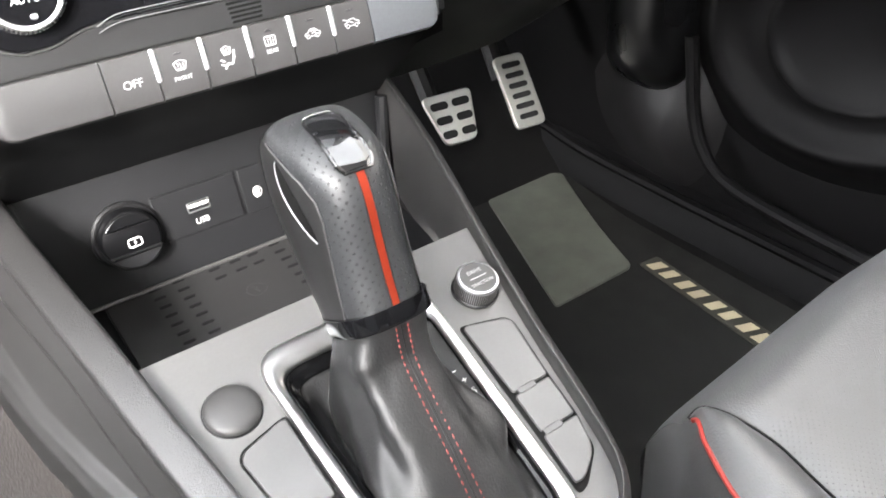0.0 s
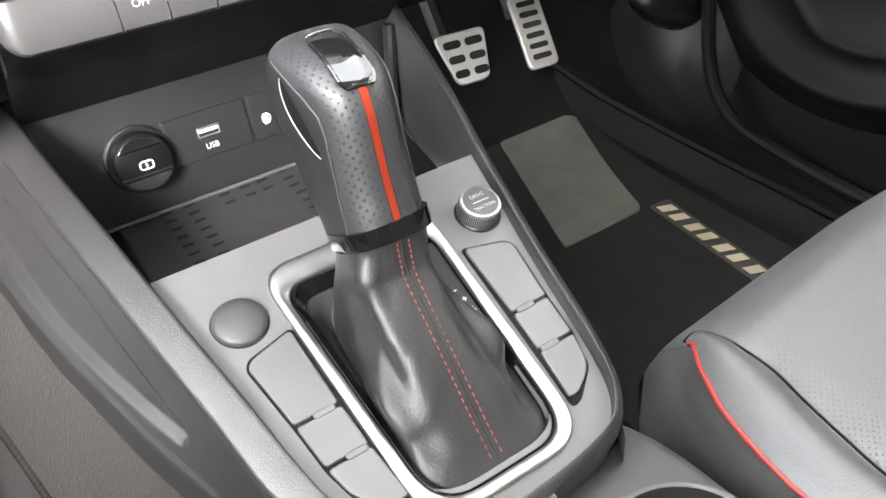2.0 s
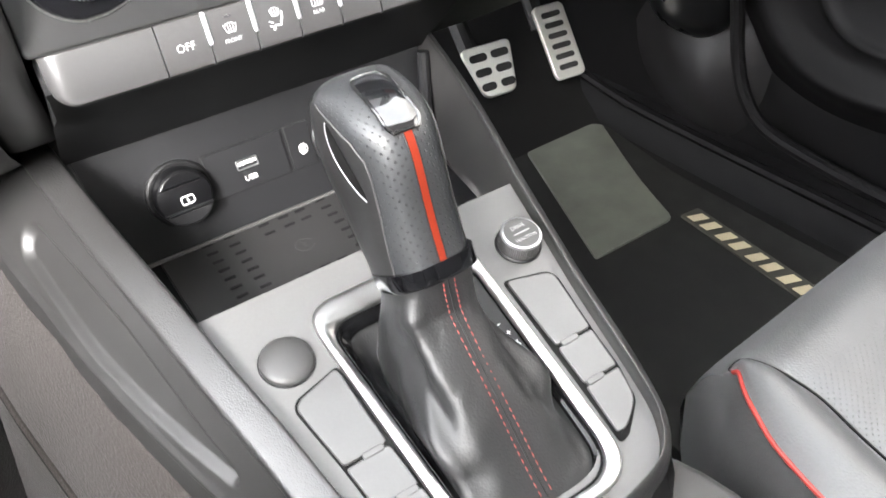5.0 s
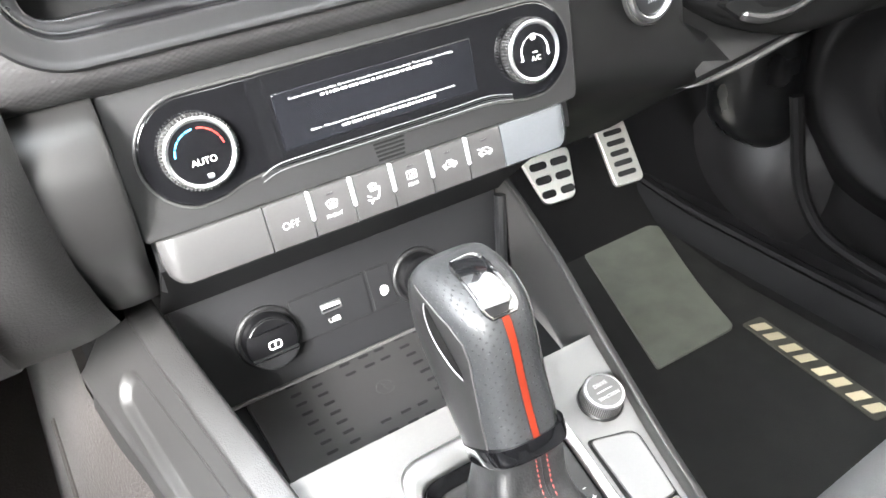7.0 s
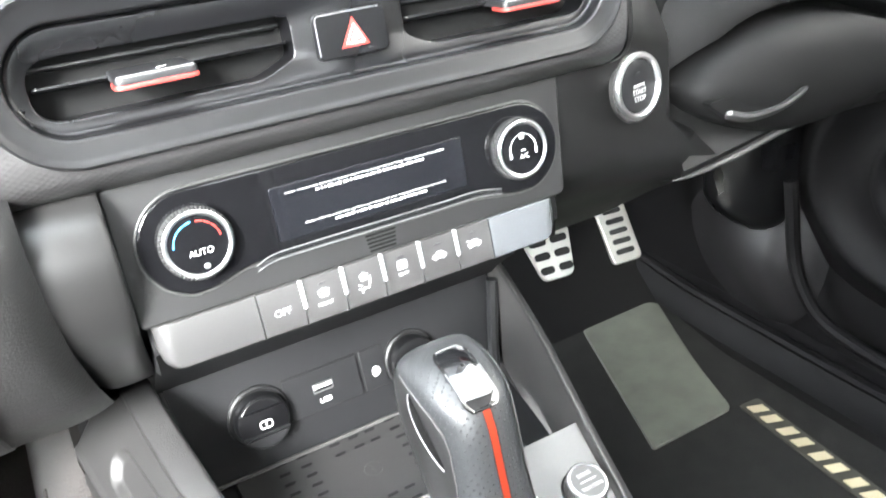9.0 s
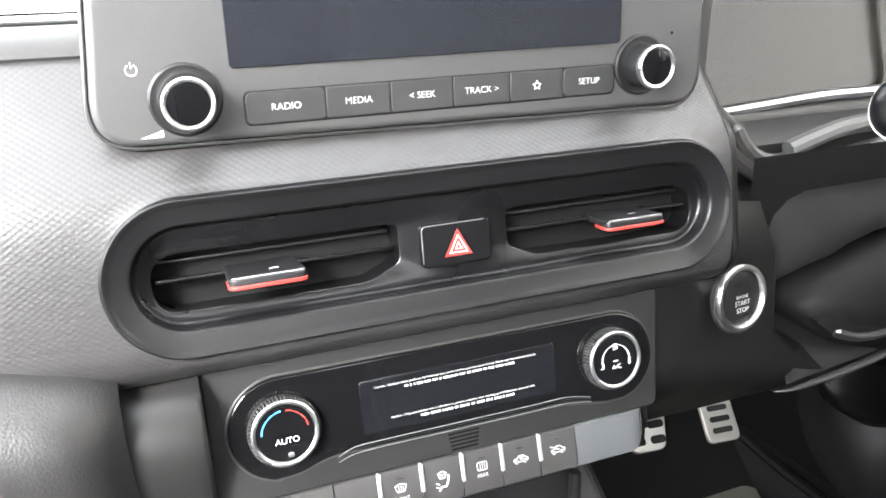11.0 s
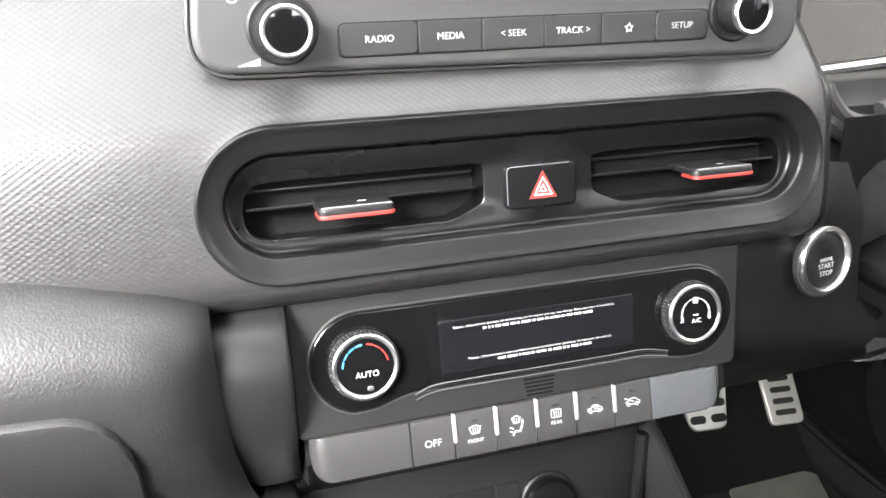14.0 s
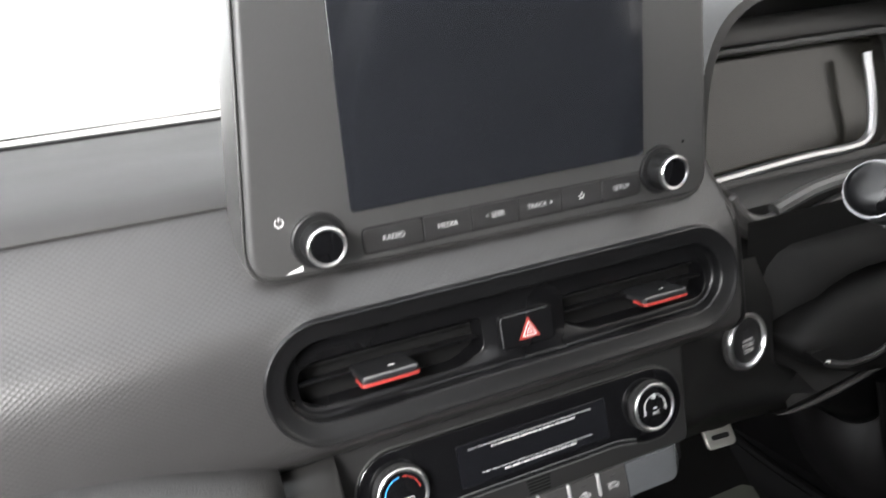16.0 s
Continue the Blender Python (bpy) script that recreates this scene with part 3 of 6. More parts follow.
PIL = [(0.034, 0.616, 0.1575, 0.1240), (0.018, 0.610, 0.1578, 0.1244), (0.006, 0.602, 0.1580, 0.1248), (-0.0025, 0.591, 0.1580, 0.1250), (-0.006, 0.576, 0.1575, 0.1248), (0.000, 0.550, 0.1545, 0.1242), (0.016, 0.525, 0.1495, 0.1235), (0.042, 0.497, 0.1440, 0.1205), (0.074, 0.473, 0.1400, 0.1180), (0.104, 0.459, 0.1375, 0.1165)]
PIL = [(p.x, p.y, q.x, q.y) for p, q in zip(smooth_path([(y, z, 0) for y, z, _, _ in PIL], 3), smooth_path([(a, b, 0) for _, _, a, b in PIL], 3))]
blade = Build()
blade.quad_rows([[(-(xo + (xi - xo) * k), y + d, z) for k, d in ((-0.14, 0.0016), (-0.04, 0.0007), (0.06, 0.0002), (0.20, -0.0002), (0.40, -0.0003), (0.62, 0.0001), (0.78, 0.0006), (0.91, 0.0013), (0.975, 0.0026), (1, 0.0120))] for y, z, xo, xi in PIL], closed=False)
part("blade_foot", Build().quad_rows([[(-0.168, 0.098, 0.500), (-0.110, 0.106, 0.500)], [(-0.166, 0.112, 0.455), (-0.110, 0.112, 0.455)], [(-0.160, 0.122, 0.425), (-0.110, 0.122, 0.425)]], closed=False), M_BLADE, dash, "dark panel behind the blade's foot")
part("trim_blade", blade, M_BLADE, dash, "satin black trim blade beside the centre stack", sharp=60)

# centre stack panel behind the climate controls and the recess below it
C = pose(0, 0.0135, 0.573, 79)
stack = Build()
stack.slab(rpoly([(-0.1252, 0.0345), (-0.1245, -0.0335), (0.1200, -0.0335), (0.1245, 0.0345)], [0.003, 0.004, 0.005, 0.004]), -0.012, 0, 0.0015, C)
part("stack_panel", stack, M_STACK, dash, "dark grey painted centre stack panel")
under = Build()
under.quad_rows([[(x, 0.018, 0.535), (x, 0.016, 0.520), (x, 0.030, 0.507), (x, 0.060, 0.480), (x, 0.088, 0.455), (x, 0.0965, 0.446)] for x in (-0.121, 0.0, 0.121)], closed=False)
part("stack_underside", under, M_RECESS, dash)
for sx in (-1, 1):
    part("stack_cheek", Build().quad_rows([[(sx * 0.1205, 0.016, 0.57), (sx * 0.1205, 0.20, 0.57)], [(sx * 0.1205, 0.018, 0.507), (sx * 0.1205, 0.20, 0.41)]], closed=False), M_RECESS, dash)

# driver's side: start button housing, knee panel, dark inner wall
house = Build()
house.quad_rows([[(0.112, 0.030, 0.640), (0.150, 0.030, 0.640), (0.190, 0.055, 0.640), (0.235, 0.065, 0.632), (0.262, 0.085, 0.600), (0.268, 0.10, 0.56)],
                 [(0.112, 0.024, 0.622), (0.145, 0.022, 0.622), (0.185, 0.040, 0.618), (0.232, 0.045, 0.606), (0.252, 0.062, 0.590), (0.258, 0.085, 0.56)],
                 [(0.112, 0.0215, 0.600), (0.140, 0.018, 0.600), (0.176, 0.041, 0.601), (0.232, 0.043, 0.598), (0.248, 0.058, 0.582), (0.254, 0.080, 0.555)],
                 [(0.112, 0.0185, 0.575), (0.132, 0.018, 0.575), (0.174, 0.042, 0.578), (0.234, 0.044, 0.578), (0.247, 0.056, 0.568), (0.252, 0.075, 0.55)],
                 [(0.112, 0.0185, 0.550), (0.126, 0.018, 0.550), (0.176, 0.040, 0.550), (0.232, 0.043, 0.552), (0.246, 0.052, 0.545), (0.250, 0.068, 0.54)],
                 [(0.112, 0.026, 0.534), (0.122, 0.024, 0.534), (0.170, 0.034, 0.533), (0.225, 0.036, 0.530), (0.255, 0.042, 0.528), (0.27, 0.05, 0.53)],
                 [(0.114, 0.055, 0.505), (0.124, 0.055, 0.505), (0.165, 0.060, 0.502), (0.215, 0.058, 0.502), (0.262, 0.045, 0.503), (0.285, 0.04, 0.51)],
                 [(0.118, 0.10, 0.466), (0.126, 0.10, 0.466), (0.165, 0.10, 0.466), (0.215, 0.10, 0.466), (0.262, 0.085, 0.474), (0.290, 0.07, 0.486)],
                 [(0.125, 0.155, 0.424), (0.135, 0.155, 0.424), (0.165, 0.155, 0.424), (0.215, 0.155, 0.424), (0.262, 0.14, 0.434), (0.300, 0.11, 0.462)]], closed=False)
part("switch_housing", house, M_DARK, dash, "black housing round the start button", sharp=60)
knee = Build()
KX = [(0.250, 0.0), (0.29, 0.004), (0.34, 0.010), (0.40, 0.012), (0.48, 0.008), (0.58, 0.0), (0.70, -0.004)]
knee.quad_rows([[(x, 0.16, 0.60 + d), (x, 0.10, 0.585 + d), (x, 0.070, 0.560 + d), (x, 0.050, 0.530 + d), (x, 0.040, 0.508 + d), (x, 0.044, 0.500 + d), (x, 0.075, 0.488 + d), (x, 0.20, 0.47 + d)] for x, d in KX], closed=False)
part("knee_panel", knee, M_DARK, dash, "black knee panel under the steering column")
edge_b = Build().tube(smooth_path([(0.245, 0.046, 0.500), (0.26, 0.041, 0.502), (0.30, 0.038, 0.508), (0.355, 0.038, 0.5165), (0.40, 0.040, 0.519)], 5), [0.0003 + 0.0026 * min(1.0, i / 9) for i in range(21)], 8)
part("knee_edge", edge_b, M_PILLAR, dash, "glossy black edge of the knee panel")
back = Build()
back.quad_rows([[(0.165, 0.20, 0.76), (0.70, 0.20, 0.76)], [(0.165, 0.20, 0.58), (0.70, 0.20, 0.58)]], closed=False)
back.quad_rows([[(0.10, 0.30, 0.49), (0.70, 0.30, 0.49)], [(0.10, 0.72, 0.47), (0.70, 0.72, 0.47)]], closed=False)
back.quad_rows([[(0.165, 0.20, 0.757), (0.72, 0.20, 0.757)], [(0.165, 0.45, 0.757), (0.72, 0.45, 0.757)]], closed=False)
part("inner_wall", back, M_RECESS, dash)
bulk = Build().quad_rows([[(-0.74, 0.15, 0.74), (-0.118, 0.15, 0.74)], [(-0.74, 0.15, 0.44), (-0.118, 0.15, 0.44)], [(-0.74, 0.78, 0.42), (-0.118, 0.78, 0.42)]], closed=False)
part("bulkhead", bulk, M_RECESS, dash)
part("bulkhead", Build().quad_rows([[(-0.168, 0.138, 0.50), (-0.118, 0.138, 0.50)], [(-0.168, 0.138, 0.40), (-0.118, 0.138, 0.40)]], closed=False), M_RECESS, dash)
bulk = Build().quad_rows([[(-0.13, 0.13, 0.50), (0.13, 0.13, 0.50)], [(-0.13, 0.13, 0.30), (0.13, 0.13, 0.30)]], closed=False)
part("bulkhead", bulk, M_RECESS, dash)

# ---- display unit ----
hu = thing("display_unit", "black infotainment display with two knobs and a key row", "car display")
H = pose(0, 0.022, 0.7286, 90)
body = [(-0.1535, -0.0160), (0.1465, -0.0205), (0.1405, 0.158), (-0.1355, 0.158)]
outl = rpoly(body, [0.020, 0.018, 0.012, 0.012], 8)
part("body", Build().slab(outl, -0.040, 0.0, 0.003, H), M_BEZEL, hu, "dark grey display frame")
rim = Build().frame_slab([(x, y) for x, y in inset(outl, -0.0022)], inset(outl, -0.0002), -0.040, -0.0035, 0.001, H)
part("rim", rim, M_PILLAR, hu, "thin black rim")
scr = Build().slab(rr(0.1905, 0.128, 0.002, 3, -0.0004, 0.0772), 0.0, 0.0012, 0.0004, H)
part("screen", scr, M_HUGLASS, hu, "switched-off dark display glass")
keys = [(-0.0905, -0.0562, "RADIO"), (-0.0556, -0.0262, "MEDIA"), (-0.0256, 0.0042, "< SEEK"), (0.0048, 0.0336, "TRACK >"), (0.0342, 0.0625, ""), (0.0631, 0.0915, "SETUP")]
keyrow = Build().slab(rr(0.1840, 0.0150, 0.003, 4, 0.0005, -0.0042), 0.0, 0.0006, 0.0003, H)
part("key_bed", keyrow, M_RECESS, hu)
for x0, x1, word in keys:
    r = 0.0025 if word in ("RADIO", "SETUP") else 0.0006
    k = part("key", Build().slab(rr(x1 - x0, 0.0136, r, 3, (x0 + x1) / 2, -0.0042), 0.0, 0.0013, 0.0004, H), M_DASH, hu)
    mid = H @ Matrix.Translation(((x0 + x1) / 2, -0.0042, 0.00135))
    if word:
        text("lettering", word, 0.0043, mid, M_GREYPRINT, k)
    else:
        star = [(0.0022 * (1 if i % 2 == 0 else 0.48) * math.sin(math.pi * i / 5), 0.0022 * (1 if i % 2 == 0 else 0.48) * math.cos(math.pi * i / 5)) for i in range(10)]
        part("star_icon", Build().stroke(star, 0.0004, closed=True, m=mid), M_WHITE, k)
for x, lab in ((-0.1145, "volume"), (0.1075, "tuning")):
    HK = H @ Matrix.Translation((x, 0.0018, 0)) @ Matrix.Scale(0.885, 4)
    kn = part(lab + "_knob", Build().lathe([(0.0172, 0.0), (0.0171, 0.0012), (0.0158, 0.0020), (0.0140, 0.0016), (0.0122, 0.0020), (0.0117, 0.015), (0.0112, 0.0158)], 40, HK), M_RECESS, hu, "black knob with a chrome ring")
    part("ring", Build().lathe([(0.0118, 0.0140), (0.0121, 0.0148), (0.0120, 0.0168), (0.0112, 0.0176), (0.0100, 0.0172), (0.0096, 0.0160)], 40, HK, cap1=False), M_CHROME, kn)
    part("cap", Build().lathe([(0.0099, 0.0155), (0.0097, 0.0166), (0.0060, 0.0170), (0.0008, 0.0171)], 36, HK), M_GLOSS, kn)
pw = H @ Matrix.Translation((-0.1340, 0.0150, 0.0003))
icon = Build().stroke(arc(0, 0, 0.0022, 120, 420, 16), 0.0004, m=pw)
icon.stroke([(0, 0.0008), (0, 0.0030)], 0.0004, m=pw)
part("power_icon", icon, M_WHITE, hu)
part("volume_icon", Build().slab([(-0.0045, 0), (0.0045, 0), (0.0045, 0.0028)], 0, 0.0003, 0, H @ Matrix.Translation((-0.1295, -0.0128, 0.0001))), M_WHITE, hu)
part("sensor", Build().lathe([(0.0009, 0.0001), (0.0008, 0.0003)], 12, H @ Matrix.Translation((0.1260, 0.0165, 0))), M_GLOSS, hu)

def around(poly, c, a):
    """Where a ray from c at the angle a leaves the polygon."""
    d, best = Vector((math.cos(a), math.sin(a))), 0.0
    for i in range(len(poly)):
        p, q = Vector(poly[i - 1]) - Vector(c), Vector(poly[i]) - Vector(c)
        e = q - p
        den = d.x * e.y - d.y * e.x
        if abs(den) < 1e-12:
            continue
        t, u = (p.x * e.y - p.y * e.x) / den, (p.x * d.y - p.y * d.x) / den
        if t > 0 and -1e-6 <= u <= 1 + 1e-6:
            best = max(best, t)
    return (c[0] + d.x * best, c[1] + d.y * best)


# ---- centre air vents with the hazard switch ----
vent = thing("air_vent", "long oval pair of black air vents with red-edged tabs", "air vent")
ring = Build()
sec = []
for d, z in ((-0.0016, -0.003), (-0.0007, 0.0010), (0.0002, 0.0018), (0.0012, 0.0016), (0.0022, 0.0008), (0.0034, 0.0003), (0.0090, -0.0014), (0.0102, -0.0016), (0.0109, -0.0022), (0.0113, -0.0040), (0.0116, -0.0090)):
    sec.append([(x, y, z) for x, y in inset(V_OUT, d)])
ring.quad_rows(sec, m=V)
part("surround", ring, M_SURR, vent, "satin dark grey surround", sharp=50)
inn = Build()
sec = []
for d, z in ((0.0115, -0.0070), (0.0119, -0.0088), (0.0126, -0.0098), (0.0134, -0.0100)):
    sec.append([(x, y, z) for x, y in inset(V_OUT, d)])
inn.quad_rows(sec, m=V)
part("housing", inn, M_VENT, vent, "black housing", sharp=50)
part("housing_back", Build().slab(inset(V_OUT, 0.012), -0.036, -0.031, 0, V), M_RECESS, vent)
for x0, x1, mid in ((-0.1390, -0.0275, -0.1), (0.0290, 0.1390, 0.1)):
    w, cx = x1 - x0, (x0 + x1) / 2
    end = -1 if mid < 0 else 1
    cut = [(x1 - 0.016, -0.013), (x1, -0.006), (x1, 0.013)]
    o = rpoly([(x0, 0.013), (x0, -0.013)] + cut, [0.012, 0.012, 0.004, 0.003, 0.003], 6) if end < 0 else rpoly([(x0, 0.013), (x0, -0.006), (x0 + 0.016, -0.013), (x1, -0.013), (x1, 0.013)], [0.003, 0.003, 0.004, 0.012, 0.012], 6)
    # the black face round each nozzle, with the opening going through it
    lim = [(min(x, 0.0), y) if end < 0 else (max(x, 0.0), y) for x, y in inset(V_OUT, 0.0133)]
    angles = sorted([2 * math.pi * (i + 0.5) / 160 for i in range(160)] + [math.atan2(k, -cx) % (2 * math.pi) for k in (-0.01745, 0.02345)])
    outer, inner_ = [around(lim, (cx, 0.0), a) for a in angles], [around(o, (cx, 0.0), a) for a in angles]
    part("nozzle_frame", Build().quad_rows([[(x, y, -0.0100) for x, y in outer], [(x, y, -0.0100) for x, y in inset(inner_, -0.0008)], [(x, y, -0.0106) for x, y in inner_], [(x, y, -0.027) for x, y in inner_]], m=V), M_VENT, vent, sharp=40)
    part("nozzle_back", Build().slab(o, -0.030, -0.026, 0, V), M_SLOT, vent)
    # the guide slat that carries the tab, and a fainter one behind and above it
    for dy, dz, mm in ((0.0, -0.0205, M_VENT), (0.0078, -0.0235, M_RECESS)):
        part("slat", Build().slab(rr(w - 0.004, 0.018 if dy == 0.0 else 0.010, 0.002, 3), -0.0006, 0.0006, 0.0005, V @ Matrix.Translation((cx, dy, dz)) @ pose(0, 0, 0, 82)), mm, vent)
for x0, x1 in ((-0.1085, -0.0745), (0.0765, 0.1110)):
    cx, w = (x0 + x1) / 2, x1 - x0
    T = V @ Matrix.Translation((cx, 0.0, -0.010)) @ pose(0, 0, 0, -86)
    tab = part("tab", Build().slab(rpoly([(-w / 2, -0.0165), (w / 2, -0.0165), (w / 2 - 0.001, 0.010), (-w / 2 + 0.001, 0.010)], [0.004, 0.004, 0.001, 0.001]), -0.0008, 0.0024, 0.0010, T), M_PANEL, vent, "dark adjusting tab")
    part("red_edge", Build().slab(rpoly([(-w / 2 - 0.0002, -0.0172), (w / 2 + 0.0002, -0.0172), (w / 2, -0.004), (-w / 2, -0.004)], [0.004, 0.004, 0.001, 0.001]), -0.0022, -0.0007, 0.0005, T), M_RED, tab, "bright red lower edge")
    # the glint along the tab's front edge, put in as a dull silver strip
    part("lip", Build().slab(rr(w - 0.003, 0.0014, 0.0006, 3, 0, -0.0152), 0.0022, 0.0028, 0.0003, T), M_EDGE, tab, "pale strip painting the front edge's highlight")
    part("marking", Build().slab(rr(0.004, 0.0012, 0.0003, 2, 0.004, -0.006), 0.0024, 0.0026, 0, T), M_GREYTEXT, tab)
hz = part("hazard_switch", Build().slab(rr(0.0362, 0.0212, 0.0030, 4, 0.0005, 0.0), -0.020, -0.0062, 0.001, V), M_VENT, vent, "black hazard switch with a red triangle")
# silver stroke paints the highlight on the switch's left and top edges
part("edge_highlight", Build().stroke([(-0.0172, -0.0080), (-0.0172, 0.0076), (-0.0166, 0.0092), (-0.0152, 0.0099), (0.0150, 0.0100)], 0.0005, -0.0062, 0.0002, V), M_SILVER, hz)
tri = [(-0.0072, -0.0060), (0.0072, -0.0060), (0.0, 0.0072)]
HZ = V @ Matrix.Translation((0.0010, 0.0, -0.0061))
part("triangle", Build().slab(tri, 0, 0.0003, 0, HZ), M_RED, hz)
part("triangle_line", Build().stroke(inset(tri, 0.0016), 0.0008, 0.0003, 0.0002, HZ, True), M_WHITE, hz)
part("triangle_line", Build().stroke(inset(tri, 0.0033), 0.0006, 0.0003, 0.0002, HZ, True), M_WHITE, hz)

# ---- climate panel ----
cl = thing("climate_panel", "glossy black climate control panel with two dials and a display", "climate panel")
low_edge = [(p.x, p.y) for p in smooth_path([(-0.0963, -0.0235, 0), (-0.0850, -0.0228, 0), (-0.0720, -0.0190, 0), (-0.0600, -0.0182, 0), (-0.0300, -0.0190, 0), (0.0300, -0.0200, 0), (0.0580, -0.0200, 0), (0.0740, -0.0222, 0), (0.0870, -0.0242, 0)], 3)]
outl = arc(-0.0910, 0.0012, 0.0253, 93, 258, 18) + low_edge + arc(0.0920, 0.0005, 0.0250, 282, 448, 18)
part("face", Build().slab(outl, -0.004, 0.0022, 0.0012, C), M_GLOSS, cl, "piano-black face")
part("face_edge", Build().frame_slab(inset(outl, -0.0010), inset(outl, 0.0002), -0.004, 0.0012, 0.0005, C), M_PILLAR, cl)
disp = part("display", Build().slab(rr(0.1075, 0.0270, 0.0012, 3, 0.0018, 0.0022), 0.0, 0.0030, 0.0004, C), M_SCREEN, cl, "dark display with two caution notes")
random.seed(4)
for y, x0, note in ((0.0118, -0.0445, "Caution : Chemical stains (perfume, Air freshener etc.) on the interior part may cause damage. Please wipe them off immediately."), (-0.0050, -0.0375, "Caution : Wipe the product with a soft fabric to prevent scratches when cleaning up the fingerprint, dust and soils.")):
    wide = 0.0890 if y > 0 else 0.0800
    text("caution_note", note, 0.00155, C @ Matrix.Translation((x0 + wide / 2, y, 0.0031)), M_GREYPRINT, disp, "small white caution note", fit=wide)
    x, stop = x0 + 0.016, x0 + wide - 0.012
    while x < stop:
        word = Build()
        for _ in range(random.randint(1, 5)):
            if x < stop:
                ww = random.uniform(0.0007, 0.0010)
                word.slab(rr(ww, random.uniform(0.0010, 0.0013), 0.0001, 1, x, y - 0.0022), 0.0030, 0.0032, 0, C)
                x += ww + 0.00025
        if word.v:
            part("caution_bar", word, M_GREYPRINT, disp)
        x += 0.0008
for k, dy in ((0, 0.0), (1, -0.0012), (2, -0.0024), (3, -0.0034)):
    path = [(-0.0660, -0.0192 + dy * 0.8), (-0.0570, -0.0160 + dy), (-0.0400, -0.0156 + dy), (0.0, -0.0158 + dy), (0.0400, -0.0160 + dy), (0.0610, -0.0160 + dy), (0.0760, -0.0190 + dy * 0.8)]
    path = [(x, y) for x, y, _ in smooth_path([(x, y, 0) for x, y in path], 5)]
    part("trim_line", Build().tube([(x, y, 0.0024) for x, y in path], 0.00020 if k else 0.00026, 6, m=C), M_PANEL if k in (1, 2) else M_EDGE, cl, "thin chrome line")
for i in range(5):
    part("grille_slot", Build().slab(rr(0.0175 - 0.0006 * i, 0.00115, 0.0004, 2, 0.001, -0.0222 - 0.0021 * i), 0.0, 0.0003, 0, C), M_SLOT, cl)
for cx, words in ((-0.0906, "AUTO"), (0.0893, "A/C")):
    K = C @ Matrix.Translation((cx, 0.0011, 0.0020)) @ Matrix.Diagonal((0.96, 0.96, 0.60, 1))
    dial = part("dial", Build().lathe([(0.0176, 0.0), (0.0176, 0.002), (0.0165, 0.0025), (0.0165, 0.0100), (0.0160, 0.0108)], 48, K), M_RECESS, cl, "black dial with a satin chrome ring")
    kn = Build()
    for i in range(60):
        a = 360 * i / 60
        kn.box(0.0013, 0.0009, 0.0072, 0, K @ pose(0, 0, 0.0026, 0, 0, a) @ Matrix.Translation((0.0172, 0, 0)))
    part("knurling", kn, M_BUTTON, dial)
    part("ring", Build().lathe([(0.0163, 0.0098), (0.0167, 0.0108), (0.0166, 0.0124), (0.0160, 0.0131), (0.0152, 0.0130), (0.0146, 0.0124), (0.0143, 0.0112)], 48, K, cap1=False), M_CHROME, dial, "satin chrome ring")
    part("dial_face", Build().lathe([(0.0146, 0.0108), (0.0143, 0.0116), (0.008, 0.0119), (0.0005, 0.0120)], 40, K), M_GLOSS, dial)
    F = K @ Matrix.Translation((0, 0, 0.0121))
    text("lettering", words, 0.0043 if cx < 0 else 0.0038, F @ Matrix.Translation((0.0005, -0.0040, 0)), M_WHITE, dial)
    segs = ((176, 92, M_BLUE), (84, 6, M_RED)) if cx < 0 else ((200, 100, M_GREYPRINT), (80, -20, M_GREYPRINT))
    for a0, a1, mm in segs:
        for j in range(4):
            p0, p1 = a0 + (a1 - a0) * j / 4, a0 + (a1 - a0) * (j + 0.86) / 4
            rad = 0.0115 if cx < 0 else 0.0088
            wdt = 0.0008 if cx < 0 else 0.0004 + 0.0003 * (j if a1 < 0 else 3 - j)
            part("scale_mark", Build().stroke(arc(0, 0, rad, p0, p1, 5), wdt, m=F), mm, dial)
    if cx < 0:
        part("pointer", Build().slab(rr(0.003, 0.0024, 0.001, 3, 0.0015, -0.0112), 0, 0.0012, 0.0004, F), M_CHROME, dial)
    else:
        part("indicator", Build().slab(rr(0.0032, 0.0007, 0.0002, 2, 0, -0.0005), 0, 0.0002, 0, F), M_GREYPRINT, dial)
        fan = Build()
        for a in (45, 135, 225, 315):
            fan.stroke(arc(0.0011 * math.cos(radians(a)), 0.0078 + 0.0011 * math.sin(radians(a)), 0.0008, 0, 330, 8), 0.0003, m=F)
        part("fan_icon", fan, M_WHITE, dial)
        part("plus_icon", Build().stroke([(0.0078, -0.0030), (0.0098, -0.0030)], 0.0004, m=F).stroke([(0.0088, -0.0040), (0.0088, -0.0020)], 0.0004, m=F), M_WHITE, dial)
        part("minus_icon", Build().stroke([(-0.0098, -0.0036), (-0.0078, -0.0036)], 0.0005, m=F), M_WHITE, dial)

# ---- row of switches under the climate panel ----
row = thing("switch_row", "row of grey climate switches with chrome dividers", "switch row")
S = pose(0, 0.003, 0.5285, 76)
LB, TB = -0.0122, 0.0124


